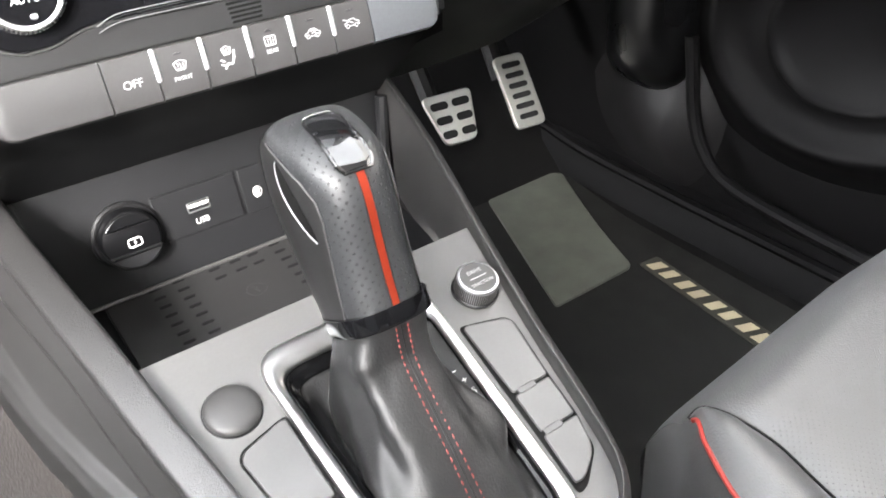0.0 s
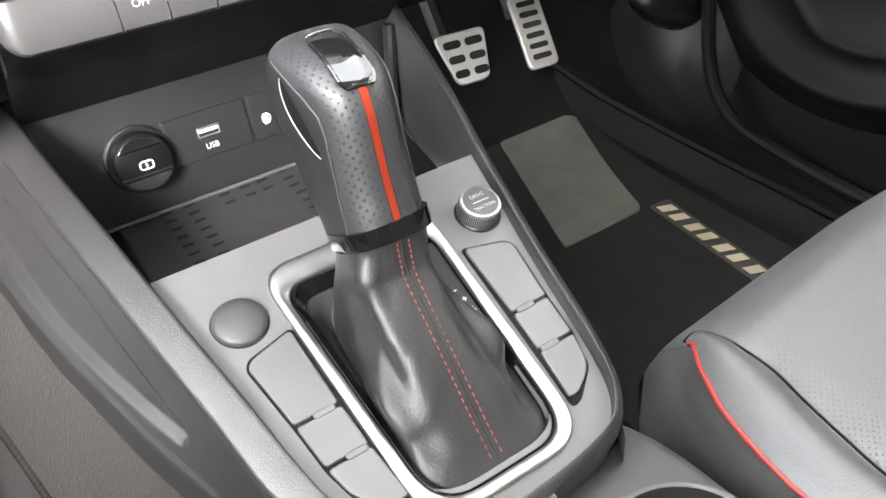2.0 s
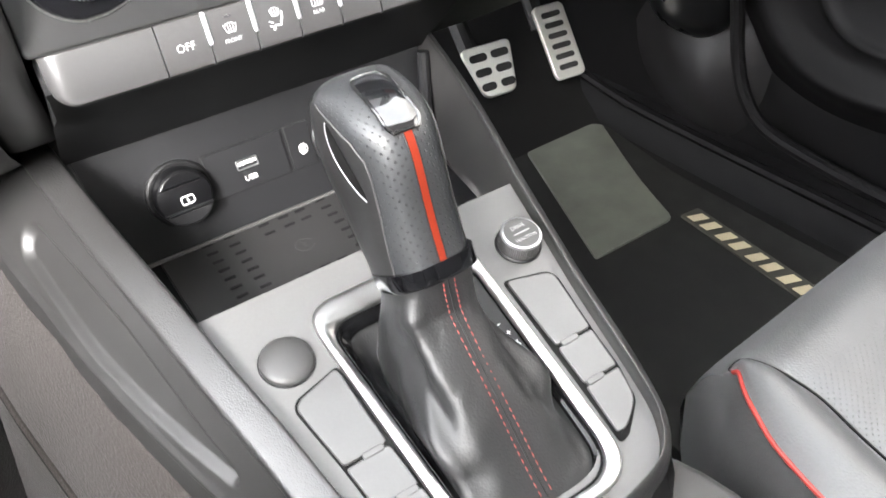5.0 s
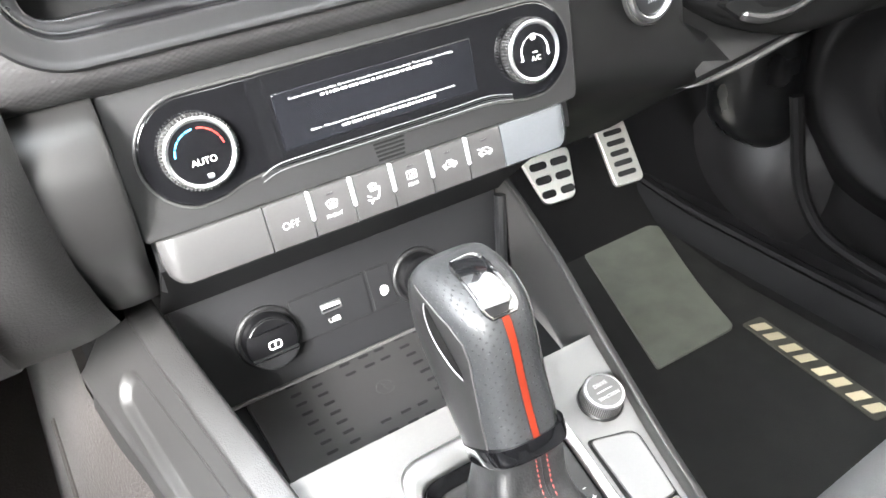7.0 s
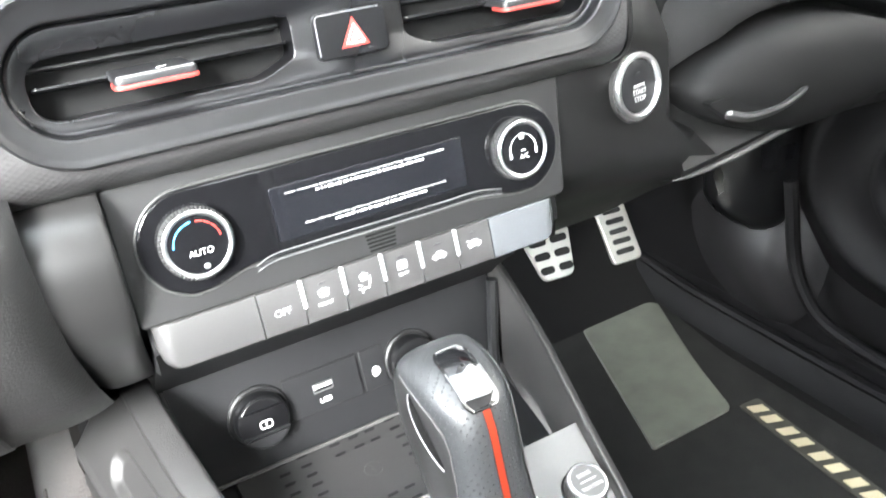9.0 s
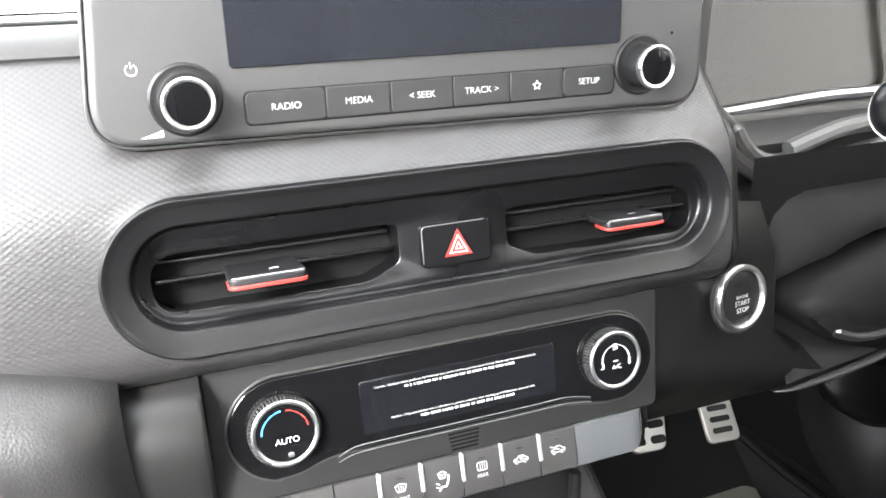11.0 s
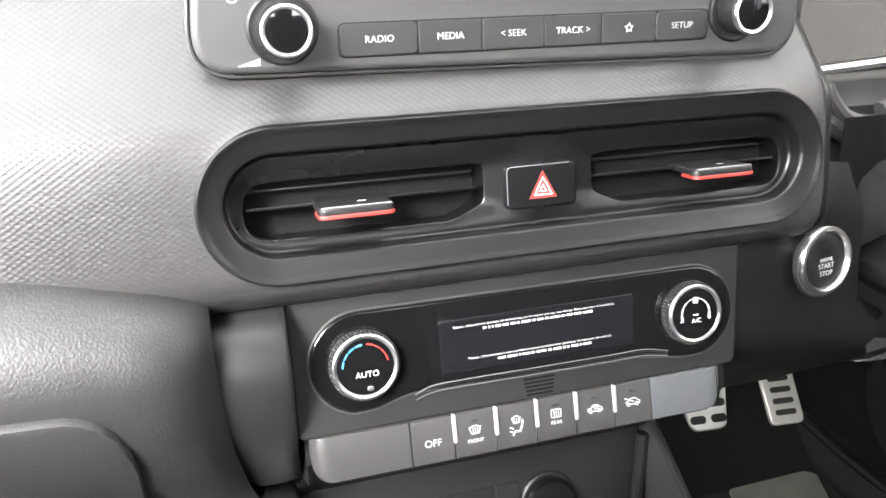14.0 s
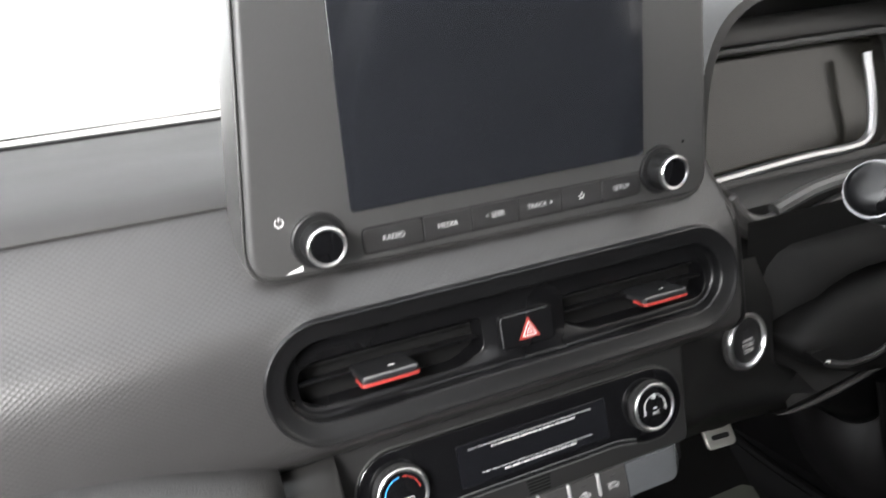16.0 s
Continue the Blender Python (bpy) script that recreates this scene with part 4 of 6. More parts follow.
def key_slab(x0, x1, bev=0.0012, left=False, right=False):
    """One key of the row: a leaning face that rolls under at its lower edge."""
    b = Build()
    n = 44 if left or right else 8
    rows = []
    for i in range(n + 1):
        x = x0 + (x1 - x0) * i / n
        top, bot, dep = TB, LB, 0.0
        if left:
            t = max(0.0, 1 - (x - x0) / 0.011)
            bot = LB + 0.011 * (1 - math.sqrt(1 - t * t))
            dep = -0.0050 * t ** 3.4
        if right:
            t = max(0.0, 1 - (x1 - x) / 0.011)
            bot = LB + 0.011 * (1 - math.sqrt(max(0.0, 1 - t * t)))
            dep = -0.0030 * t ** 3
        rows.append([(x, top, -0.012), (x, top, -0.0012 + dep), (x, top - 0.0006, -0.0002 + dep), (x, top - 0.0016, dep), (x, bot + 0.004, 0.0004 + dep), (x, bot + 0.0016, -0.0002 + dep), (x, bot + 0.0003, -0.0022 + dep), (x, bot, -0.005 + dep), (x, bot + 0.0015, -0.016)])
    b.quad_rows(rows, closed=False, m=S)
    for r in (rows[0], rows[-1]):
        b.f.append(tuple(range(len(b.v), len(b.v) + len(r))))
        b.uv.append(tuple((p[1], p[2]) for p in r))
        b.v += [S @ Vector(p) for p in r]
    return b


bounds = [-0.0703 + 0.02253 * i for i in range(7)]
part("end_cap", key_slab(-0.1195, bounds[0] - 0.0003, left=True), M_BUTTON, row, "plain grey end cap")
part("end_cap", key_slab(bounds[6] + 0.0003, 0.1098, right=True), M_FILM, row, "end cap under pale protective film")
names = ("off_key", "front_demist_key", "airflow_key", "rear_demist_key", "recirculation_key", "fresh_air_key")
for i, nm in enumerate(names):
    x0, x1 = bounds[i] + 0.0003, bounds[i + 1] - 0.0003
    k = part(nm, key_slab(x0, x1), M_BUTTON, row)
    cx = (x0 + x1) / 2
    I = S @ Matrix.Translation((cx, 0.0, 0.0006)) @ Matrix.Scale(0.86, 4)
    if i:
        part("divider", Build().slab(rr(0.0023, 0.0150, 0.0011, 4, x0 + 0.0002, 0.0050), -0.002, 0.0014, 0.0010, S), M_DIVIDER, row, "chrome divider")
        if i != 2:
            part("indicator", Build().slab(rr(0.0042, 0.0010, 0.0002, 2, 0, 0.0092), -0.0004, 0.0, 0, I), M_DIMPRINT, k)
    if nm == "off_key":
        text("lettering", "OFF", 0.0060, I @ Matrix.Translation((0, -0.0005, 0)), M_GREYPRINT, k)
    ic = Build()
    if nm in ("front_demist_key", "airflow_key"):
        oy = 0.0035 if nm == "front_demist_key" else 0.0045
        sc = 1.0 if nm == "front_demist_key" else 0.75
        ic.stroke([(-0.0036 * sc, oy + 0.0014), *arc(0, oy - 0.0004, 0.0036 * sc, 150, 30, 6, 0.0026), (0.0036 * sc, oy + 0.0014), (0.0024 * sc, oy - 0.0026 * sc), (-0.0024 * sc, oy - 0.0026 * sc), (-0.0036 * sc, oy + 0.0014)], 0.0004, -0.0003, m=I)
        for dx in (-0.0014, 0, 0.0014):
            ic.stroke([(dx, oy - 0.0032 * sc), (dx + 0.0003, oy - 0.001), (dx, oy + 0.0010)], 0.0003, -0.0003, m=I)
    if nm == "front_demist_key":
        text("lettering", "FRONT", 0.0031, I @ Matrix.Translation((0, -0.0036, -0.0002)), M_GREYPRINT, k)
    if nm == "airflow_key":
        ic.stroke([(0.0040, 0.0040), (0.0036, 0.0005), (0.0020, -0.0030), (-0.0010, -0.0026), (-0.0026, -0.0050)], 0.0011, -0.0003, m=I)
        ic.stroke([(-0.0044, 0.0002), (-0.0020, -0.0010)], 0.0006, -0.0003, m=I)
        ic.stroke([(-0.0044, -0.0022), (-0.0026, -0.0030)], 0.0006, -0.0003, m=I)
    if nm == "rear_demist_key":
        ic.stroke(rr(0.0064, 0.0050, 0.0008, 2, 0, 0.0038), 0.0004, -0.0003, m=I, closed=True)
        for dx in (-0.0015, 0, 0.0015):
            ic.stroke([(dx, 0.0018), (dx + 0.0003, 0.0036), (dx, 0.0056)], 0.0003, -0.0003, m=I)
        text("lettering", "REAR", 0.0031, I @ Matrix.Translation((0, -0.0020, -0.0002)), M_GREYPRINT, k)
    if nm in ("recirculation_key", "fresh_air_key"):
        oy = 0.0016
        ic.stroke([(-0.0048, oy - 0.0008), (-0.0046, oy + 0.0006), (-0.0026, oy + 0.0010), (-0.0014, oy + 0.0026), (0.0018, oy + 0.0026), (0.0034, oy + 0.0010), (0.0048, oy + 0.0006), (0.0048, oy - 0.0010), (0.0040, oy - 0.0012)], 0.00045, -0.0003, m=I)
        for dx in (-0.0030, 0.0028):
            ic.stroke(arc(dx, oy - 0.0012, 0.0010, 0, 330, 9), 0.0004, -0.0003, m=I)
        ic.stroke([(-0.0018, oy - 0.0012), (0.0016, oy - 0.0012)], 0.0004, -0.0003, m=I)
        if nm == "recirculation_key":
            ic.stroke([(-0.0006, oy + 0.0003), (0.0016, oy + 0.0003), (0.0016, oy + 0.0016), (-0.0010, oy + 0.0016)], 0.0004, -0.0003, m=I)
        else:
            ic.stroke([(-0.0056, oy + 0.0030), (-0.0030, oy + 0.0022), (0.0010, oy + 0.0002)], 0.0005, -0.0003, m=I)
    if ic.v:
        part("icon", ic, M_GREYPRINT, k)

# ---- centre console ----
SL = 17.7
P0 = pose(0, -0.06, 0.400, SL)


def on_plate(pts):
    """Plan points (x, y) of the world laid into the plate's own plane."""
    return [(x, (y + 0.06) / math.cos(radians(SL))) for x, y in pts]


con = thing("centre_console", "black and silver-grey centre console with raised side rails", "centre console")
RIGHT = [(0.1235, 0.110), (0.1185, 0.072), (0.1115, 0.030), (0.1035, -0.005), (0.0960, -0.036), (0.0885, -0.070), (0.0808, -0.106), (0.0745, -0.143), (0.0688, -0.174), (0.0625, -0.1905), (0.0512, -0.2018), (0.0310, -0.2072), (0.0, -0.2095)]
LEFT = [(-0.1235, 0.110), (-0.1185, 0.072), (-0.1120, 0.030), (-0.1060, -0.005), (-0.1010, -0.036), (-0.0955, -0.070), (-0.0885, -0.110), (-0.0825, -0.150), (-0.0745, -0.181), (-0.0610, -0.2005), (-0.0400, -0.2080)]
u_line = [(x - 0.001 * math.copysign(1, x), max(y, -0.2085) + (0.002 if y == -0.036 else 0.0)) for x, y in RIGHT[4:] + LEFT[:3:-1]]
plate_out = [(x, y) for x, y in u_line][::-1]
plate_out = [(p.x, p.y) for p in smooth_path([(x, y, 0) for x, y in plate_out], 3)]
po = on_plate(plate_out)
B_IN = rpoly(on_plate([(-0.0475, -0.066), (-0.0440, -0.190), (0.0355, -0.190), (0.0415, -0.066)]), [0.016, 0.026, 0.026, 0.016], 8)
# the plate is a band round the gear opening: outer points matched to the opening's by angle
cx0, cy0 = 0.0, (-0.13 + 0.06) / math.cos(radians(SL))


def at_angle(poly, a):
    d = Vector((math.cos(a), math.sin(a)))
    best = 0.0
    for i in range(len(poly)):
        p, q = Vector(poly[i - 1]) - Vector((cx0, cy0)), Vector(poly[i]) - Vector((cx0, cy0))
        e = q - p
        den = d.x * e.y - d.y * e.x
        if abs(den) < 1e-12:
            continue
        t = (p.x * e.y - p.y * e.x) / den
        s = (p.x * d.y - p.y * d.x) / den
        if t > 0 and -1e-6 <= s <= 1 + 1e-6:
            best = max(best, t)
    return (cx0 + d.x * best, cy0 + d.y * best)


angs = sorted([2 * math.pi * i / 120 for i in range(120)] + [math.atan2(y - cy0, x - cx0) % (2 * math.pi) for x, y in (po[0], po[-1])])
plate = Build()
o_, i_ = [at_angle(po, a) for a in angs], [at_angle(B_IN, a) for a in angs]
plate.quad_rows([[(x, y, -0.010) for x, y in o_], [(x, y, 0.0) for x, y in o_], [(x, y, 0.0) for x, y in i_], [(x, y, -0.02) for x, y in i_]], m=P0)
part("top_plate", plate, M_PLATE, con, "silver-grey painted top plate")

# side rails: a U-shaped raised edge, falling away outwards
full = RIGHT + LEFT[::-1]
full = [(p.x, p.y) for p in smooth_path([(x, y, 0) for x, y in full], 4)]


def plate_z(y):
    return 0.400 + math.tan(radians(SL)) * (y + 0.06)


def rail_rows(cross):
    rows = []
    for i, (x, y) in enumerate(full):
        a, b = Vector(full[max(i - 1, 0)]), Vector(full[min(i + 1, len(full) - 1)])
        t = (b - a).normalized()
        n_ = Vector((-t.y, t.x))
        if n_.dot(Vector((x, y + 0.05))) < 0:
            n_ = -n_
        n_.y = min(n_.y, 0.0) if y > -0.17 else n_.y
        wide = 1.0 if y > -0.15 else max(0.55, 1 - (-0.15 - y) * 8)
        slim = 0.42 if x > 0.02 else 0.42 + 0.58 * min(1.0, (0.02 - x) / 0.06)
        rows.append([(x + n_.x * d * wide * slim, y + n_.y * d * wide * slim, plate_z(y) + h) for d, h in cross])
    return rows


part("rail", Build().quad_rows(rail_rows([(0.0, -0.03), (0.0, 0.0052), (0.0006, 0.0070), (0.0018, 0.0080), (0.0034, 0.0079), (0.0090, 0.0060), (0.0148, 0.0040), (0.0164, 0.0028), (0.0171, 0.0010), (0.0171, -0.004)]), closed=False), M_RAIL, con, "leather-grained black side rail", sharp=50)
part("inner_wall", Build().quad_rows(rail_rows([(-0.0004, -0.075), (-0.0004, 0.0040)]), closed=False), M_SIDE, con)

# flanks under the rails; the passenger's one has a long shallow pocket
def along(table, y):
    """A value read off a table of (y, value), from front to rear."""
    if y >= table[0][0]:
        return table[0][1]
    for (ya, va), (yb, vb) in zip(table, table[1:]):
        if yb <= y <= ya:
            return vb + (va - vb) * (y - yb) / (ya - yb)
    return table[-1][1]


F_TOP = sorted([(r[0][1], -r[0][0]) for r in rail_rows([(0.0166, 0.0)]) if r[0][0] < -0.05], reverse=True)
F_LOW = [(0.130, 0.1735), (0.092, 0.1677), (0.052, 0.1598), (0.024, 0.1548), (-0.004, 0.1490), (-0.050, 0.1372), (-0.083, 0.1275), (-0.117, 0.1158), (-0.165, 0.0990), (-0.21, 0.0820)]
F_DROP = [(0.118, 0.043), (0.05, 0.041), (-0.05, 0.036), (-0.12, 0.031), (-0.21, 0.028)]


F_TOP, F_LOW = [sorted([(p.x, p.y) for p in smooth_path([(a, b, 0) for a, b in table], 5)], reverse=True) for table in (F_TOP[::4], F_LOW)]


def foot_y(y):
    return plate_z(y) + 0.001 - along(F_DROP, y)


flank, foot = [], []
for i in range(241):
    y = 0.118 - 0.328 * i / 240
    xt, xl, zt = along(F_TOP, y), along(F_LOW, y), plate_z(y) + 0.0005
    dz = along(F_DROP, y)
    wide = math.hypot(xl - xt, dz)
    side_n = Vector((dz, 0, xt - xl)).normalized()
    row = []
    for j in range(61):
        f = 0.95 * j / 60
        # the pocket: a long slot with rounded ends, tapering to the rear
        run = min(1.0, max(0.0, (0.072 - y) / 0.168))
        half_w = 0.0100 + 0.0030 * math.sin(math.pi * run) - 0.0070 * max(0.0, run - 0.45) / 0.55
        far = math.hypot((f - 0.57 - 0.05 * run) * wide, max(0.0, y - 0.072, -0.096 - y)) - half_w
        step = min(1.0, max(0.0, 0.5 - far / 0.0062))
        d = 0.0044 * step * step * (3 - 2 * step)
        q = Vector((-(xt + (xl - xt) * f), y, zt - dz * f)) + Vector((side_n.x, 0, side_n.z)) * d
        row.append((q.x, q.y, q.z))
    row += [(-(xl + 0.0010), y, zt - dz - 0.0002), (-(xl + 0.0022), y, zt - dz - 0.0020), (-(xl + 0.0018), y, zt - dz - 0.0045)]
    flank.append(row)
    foot.append([row[-1], (-(xl - 0.0015), y, zt - dz - 0.008), (-(xl + 0.0005), y, zt - dz - 0.020), (-(xl + 0.004), y, zt - dz - 0.036)])
front = [(x, y + 0.002, z - 0.0005) for x, y, z in flank[0]]
part("flank", Build().quad_rows([front] + flank, closed=False), M_FLANK, con, "satin dark grey flank with a long shallow pocket", sharp=75)
part("flank_foot", Build().quad_rows(foot, closed=False), M_FLANK, con, "dark grey strip under the flank")
F_RIGHT = sorted([(r[0][1], r[0][0]) for r in rail_rows([(0.0166, 0.0)]) if r[0][0] > 0.05], reverse=True)
st = [(0.118 - 0.328 * i / 12, along(F_RIGHT, 0.118 - 0.328 * i / 12) + 0.0062) for i in range(13)]
rows = [[(x - 0.0065, y, plate_z(y) + 0.002), (x - 0.004, y, plate_z(y) - 0.03), (x, y, plate_z(y) - 0.06), (x - 0.004, y, plate_z(y) - 0.068)] for y, x in st]
part("flank", Build().quad_rows(rows, closed=False), M_SIDE, con, "satin dark grey flank")
rows = [[(x - 0.006, y, plate_z(min(y, 0.12)) - 0.064), (x + 0.012, y, plate_z(min(y, 0.12)) - 0.12), (x + 0.035, y, plate_z(min(y, 0.12)) - 0.25), (x + 0.050, y, FLOOR)] for y, x in [(0.5, 0.15)] + st + [(-0.7, 0.08)]]
part("carpet_side", Build().quad_rows(rows, closed=False), M_CARPET, con, "carpeted tunnel side")


def carpet_row(y):
    xl, z = along(F_LOW, y) if y < 0.13 else 0.1735 + 0.02 * (y - 0.13), foot_y(min(y, 0.13))
    return [(-(xl + 0.001), y, z - 0.025), (-(xl + 0.012), y, z - 0.055), (-(xl + 0.030), y, z - 0.11), (-(xl + 0.050), y, z - 0.20), (-(xl + 0.075), y, min(z - 0.25, FLOOR + 0.02)), (-(xl + 0.12), y, FLOOR)]


ys = [0.60, 0.40, 0.25, 0.18] + [0.13 - 0.03 * i for i in range(12)] + [-0.4, -0.7]
part("carpet_side", Build().quad_rows([carpet_row(y) for y in ys], closed=False), M_TAN, con, "brown-grey carpeted tunnel side", sharp=70)
for lift, mm, rad in ((0.0, M_SLOT, 0.0022), (0.006, M_TAN, 0.0030)):
    seam = []
    for y in ys[2:]:
        a_, b_ = Vector(carpet_row(y)[2]), Vector(carpet_row(y)[3])
        seam.append(a_.lerp(b_, 0.25) + (a_ - b_).normalized() * lift)
    part("carpet_seam", Build().tube(seam, rad, 6), mm, con, "dark seam in the carpet" if lift == 0 else "turned carpet edge")

# storage tray with a slotted rubber mat, and the socket panel behind it
tray = Build()
tray.quad_rows([[(-0.102, -0.040, 0.363), (0.097, -0.040, 0.363)], [(-0.110, 0.030, 0.3665), (0.109, 0.030, 0.3665)], [(-0.116, 0.0905, 0.3715), (0.116, 0.0905, 0.3715)]], closed=False)
tray.quad_rows([[(-0.102, -0.0345, 0.406), (0.096, -0.0345, 0.406)], [(-0.102, -0.038, 0.36), (0.097, -0.038, 0.36)]], closed=False)
part("tray", tray, M_PANEL, con, "black storage tray")
T0 = pose(0, 0.086, 0.3715, 4.3)
part("tray_mat", Build().slab(rr(0.176, 0.098, 0.006, 4, -0.004, -0.053), 0, 0.0022, 0.001, T0), M_TRAYMAT, con, "black rubber charging mat")
for cx in (-0.062, -0.047, 0.018, 0.033):
    for j in range(9):
        part("mat_slot", Build().slab(rr(0.0075, 0.0022, 0.0008, 2, cx, -0.010 - 0.0092 * j), 0.0022, 0.0025, 0, T0), M_RECESS, con)
for cx in (-0.024, -0.010, 0.002):
    for j in (0, 1, 6, 7):
        part("mat_slot", Build().slab(rr(0.0075, 0.0022, 0.0008, 2, cx, -0.012 - 0.0098 * j), 0.0022, 0.0025, 0, T0), M_RECESS, con)
mk = T0 @ Matrix.Translation((-0.011, -0.045, 0.0022))
part("charging_mark", Build().stroke(arc(0, 0, 0.006, 20, 340, 16), 0.0006, m=mk).stroke([(0.001, -0.003), (-0.001, 0.0005), (0.001, 0.0005), (-0.001, 0.004)], 0.0006, m=mk), M_BUTTON, con)
U = pose(0, 0.0875, 0.407, 75)
part("socket_panel", Build().slab(rpoly([(-0.1190, 0.042), (-0.1120, -0.034), (0.1120, -0.034), (0.1190, 0.042)], 0.003), -0.006, 0, 0.0008, U), M_PANEL, con, "matt black socket panel")
part("recess_corner", Build().tube([(0.1085, 0.0790, 0.3760), (0.1125, 0.0840, 0.4100), (0.1170, 0.0890, 0.4450)], 0.0045, 10), M_PANEL, con, "rounded upright corner of the recess")
part("panel_lip", Build().tube([(-0.112, -0.0345, 0.0016), (0.112, -0.0345, 0.0016)], 0.0013, 6, m=U), M_SIDE, con)
# lighter grey than the panel: the light on this bevel is in its colour
part("panel_edge", Build().slab(rpoly([(-0.1085, -0.0335), (-0.1125, -0.0335), (-0.1190, 0.040), (-0.1165, 0.040)][::-1], 0.0008), 0.0, 0.0022, 0.0008, U), M_SIDE, con, "upright edge of the recess, greyed as a lit bevel")

sock = thing("usb_socket", "black plate with a silver-lined USB port", "socket")
part("plate", Build().slab(rr(0.0530, 0.0290, 0.001, 3, -0.0205, 0.0035), 0.0, 0.0014, 0.0004, U), M_PANEL, sock)
part("plate_gap", Build().frame_slab(rr(0.0546, 0.0306, 0.0015, 3, -0.0205, 0.0035), rr(0.0532, 0.0292, 0.001, 3, -0.0205, 0.0035), 0.0, 0.0006, 0.0001, U), M_RECESS, sock)
part("port", Build().frame_slab(rr(0.0145, 0.0064, 0.0008, 3, -0.0205, 0.0050), rr(0.0128, 0.0047, 0.0004, 3, -0.0205, 0.0050), 0.0008, 0.0020, 0.0002, U), M_CHROME, sock, "silver port surround")
part("port_tongue", Build().slab(rr(0.0124, 0.0020, 0.0004, 2, -0.0205, 0.0058), 0.0012, 0.0019, 0.0002, U), M_WHITE, sock, "white port tongue")
text("lettering", "USB", 0.0050, U @ Matrix.Translation((-0.0205, -0.0045, 0.0015)), M_WHITE, sock)
qi = thing("charging_indicator", "narrow black plate with a white charging symbol", "indicator")
part("plate", Build().slab(rr(0.0165, 0.0295, 0.001, 3, 0.0170, 0.0035), 0.0, 0.0012, 0.0004, U), M_PANEL, qi)
part("plate_gap", Build().frame_slab(rr(0.0180, 0.0310, 0.0015, 3, 0.0170, 0.0035), rr(0.0166, 0.0296, 0.001, 3, 0.0170, 0.0035), 0.0, 0.0005, 0.0001, U), M_RECESS, qi)
qm = U @ Matrix.Translation((0.0170, 0.0010, 0.0013))
part("symbol", Build().slab(rpoly([(0.0, -0.0042), (0.0026, -0.0015), (0.0024, 0.0022), (0.0006, 0.0038), (-0.0016, 0.0022), (-0.0020, -0.0010)], 0.001), 0, 0.0002, 0, qm).stroke(arc(0.0004, 0, 0.0036, -70, 70, 8), 0.0004, m=qm), M_WHITE, qi)
for cx, rad, closed_lid in ((-0.0655, 0.0188, True), (0.0450, 0.0180, False)):
    so = thing("power_socket", "round black power socket with its lid closed", "socket", group="power sockets")
    K = U @ Matrix.Translation((cx, 0.0015, 0))
    part("collar", Build().lathe([(rad + 0.0022, 0.0), (rad + 0.0020, 0.0025), (rad + 0.0006, 0.0036), (rad - 0.0012, 0.0030), (rad - 0.0015, 0.0015)], 44, K, cap1=False), M_RECESS, so)
    lid = part("lid", Build().lathe([(rad - 0.0012, 0.0), (rad - 0.0014, 0.0095), (rad - 0.0026, 0.0112), (rad - 0.006, 0.0120), (0.0006, 0.0122)], 40, K), M_VENT, so, "black plastic lid")
    part("finger_lip", Build().slab(rpoly([(x, y) for x, y in arc(0, 0, rad - 0.0016, 205, 335, 10)], 0.0006, 1), 0.0110, 0.0150, 0.0012, K), M_PANEL, lid)
    if closed_lid:
        part("upper_gloss", Build().slab(rpoly([(x, y) for x, y in arc(0, 0, rad - 0.0030, 28, 152, 10)], 0.0006, 1), 0.0095, 0.0126, 0.0010, K), M_VENT, lid)
        L = K @ Matrix.Translation((0.001, -0.0020, 0.0123))
        part("battery_icon", Build().stroke(rr(0.0078, 0.0048, 0.0015, 3), 0.0007, m=L, closed=True).stroke([(0.0004, 0.0013), (-0.0006, 0.0), (0.0006, 0.0), (-0.0004, -0.0013)], 0.0005, m=L), M_WHITE, lid)
    else:
        text("lettering", "12V", 0.0072, K @ Matrix.Translation((-0.006, 0.0, 0.0123)), M_WHITE, lid)

# ---- gear lever with its surround ----
gb = thing("gear_surround", "satin chrome surround of the gear lever with glossy black inner frame", "gear surround")
B_OUT = rpoly(on_plate([(-0.0533, -0.0530), (-0.0478, -0.2000), (0.0385, -0.2000), (0.0455, -0.0530)]), [0.018, 0.024, 0.022, 0.018], 8)
B_MID = rpoly(on_plate([(-0.0464, -0.0670), (-0.0410, -0.1938), (0.0318, -0.1938), (0.0388, -0.0670)]), [0.014, 0.022, 0.019, 0.014], 8)
B_INN = rpoly(on_plate([(-0.0408, -0.0740), (-0.0368, -0.1898), (0.0283, -0.1898), (0.0355, -0.0740)]), [0.011, 0.018, 0.016, 0.011], 8)


def between(a, b, k):
    return [(p[0] + (q[0] - p[0]) * k, p[1] + (q[1] - p[1]) * k) for p, q in zip(a, b)]


chrome = Build()
chrome.quad_rows([[(x, y, z) for x, y in between(B_OUT, B_MID, k)] for k, z in ((0, -0.001), (0.0, 0.0016), (0.06, 0.0027), (0.18, 0.0032), (0.50, 0.0031), (0.84, 0.0027), (0.96, 0.0014), (1.0, -0.003))], m=P0)
part("chrome_frame", chrome, M_CHROME2, gb, "satin chrome frame", sharp=60)
blk = Build()
blk.quad_rows([[(x, y, z) for x, y in between(B_MID, B_INN, k)] for k, z in ((-0.1, -0.004), (0.0, 0.0002), (0.08, 0.0012), (0.16, 0.0014), (0.24, 0.0010), (0.32, -0.0003), (0.42, -0.0008), (0.86, -0.0012), (0.96, -0.0016), (1.0, -0.0030), (1.02, -0.014))], m=P0)
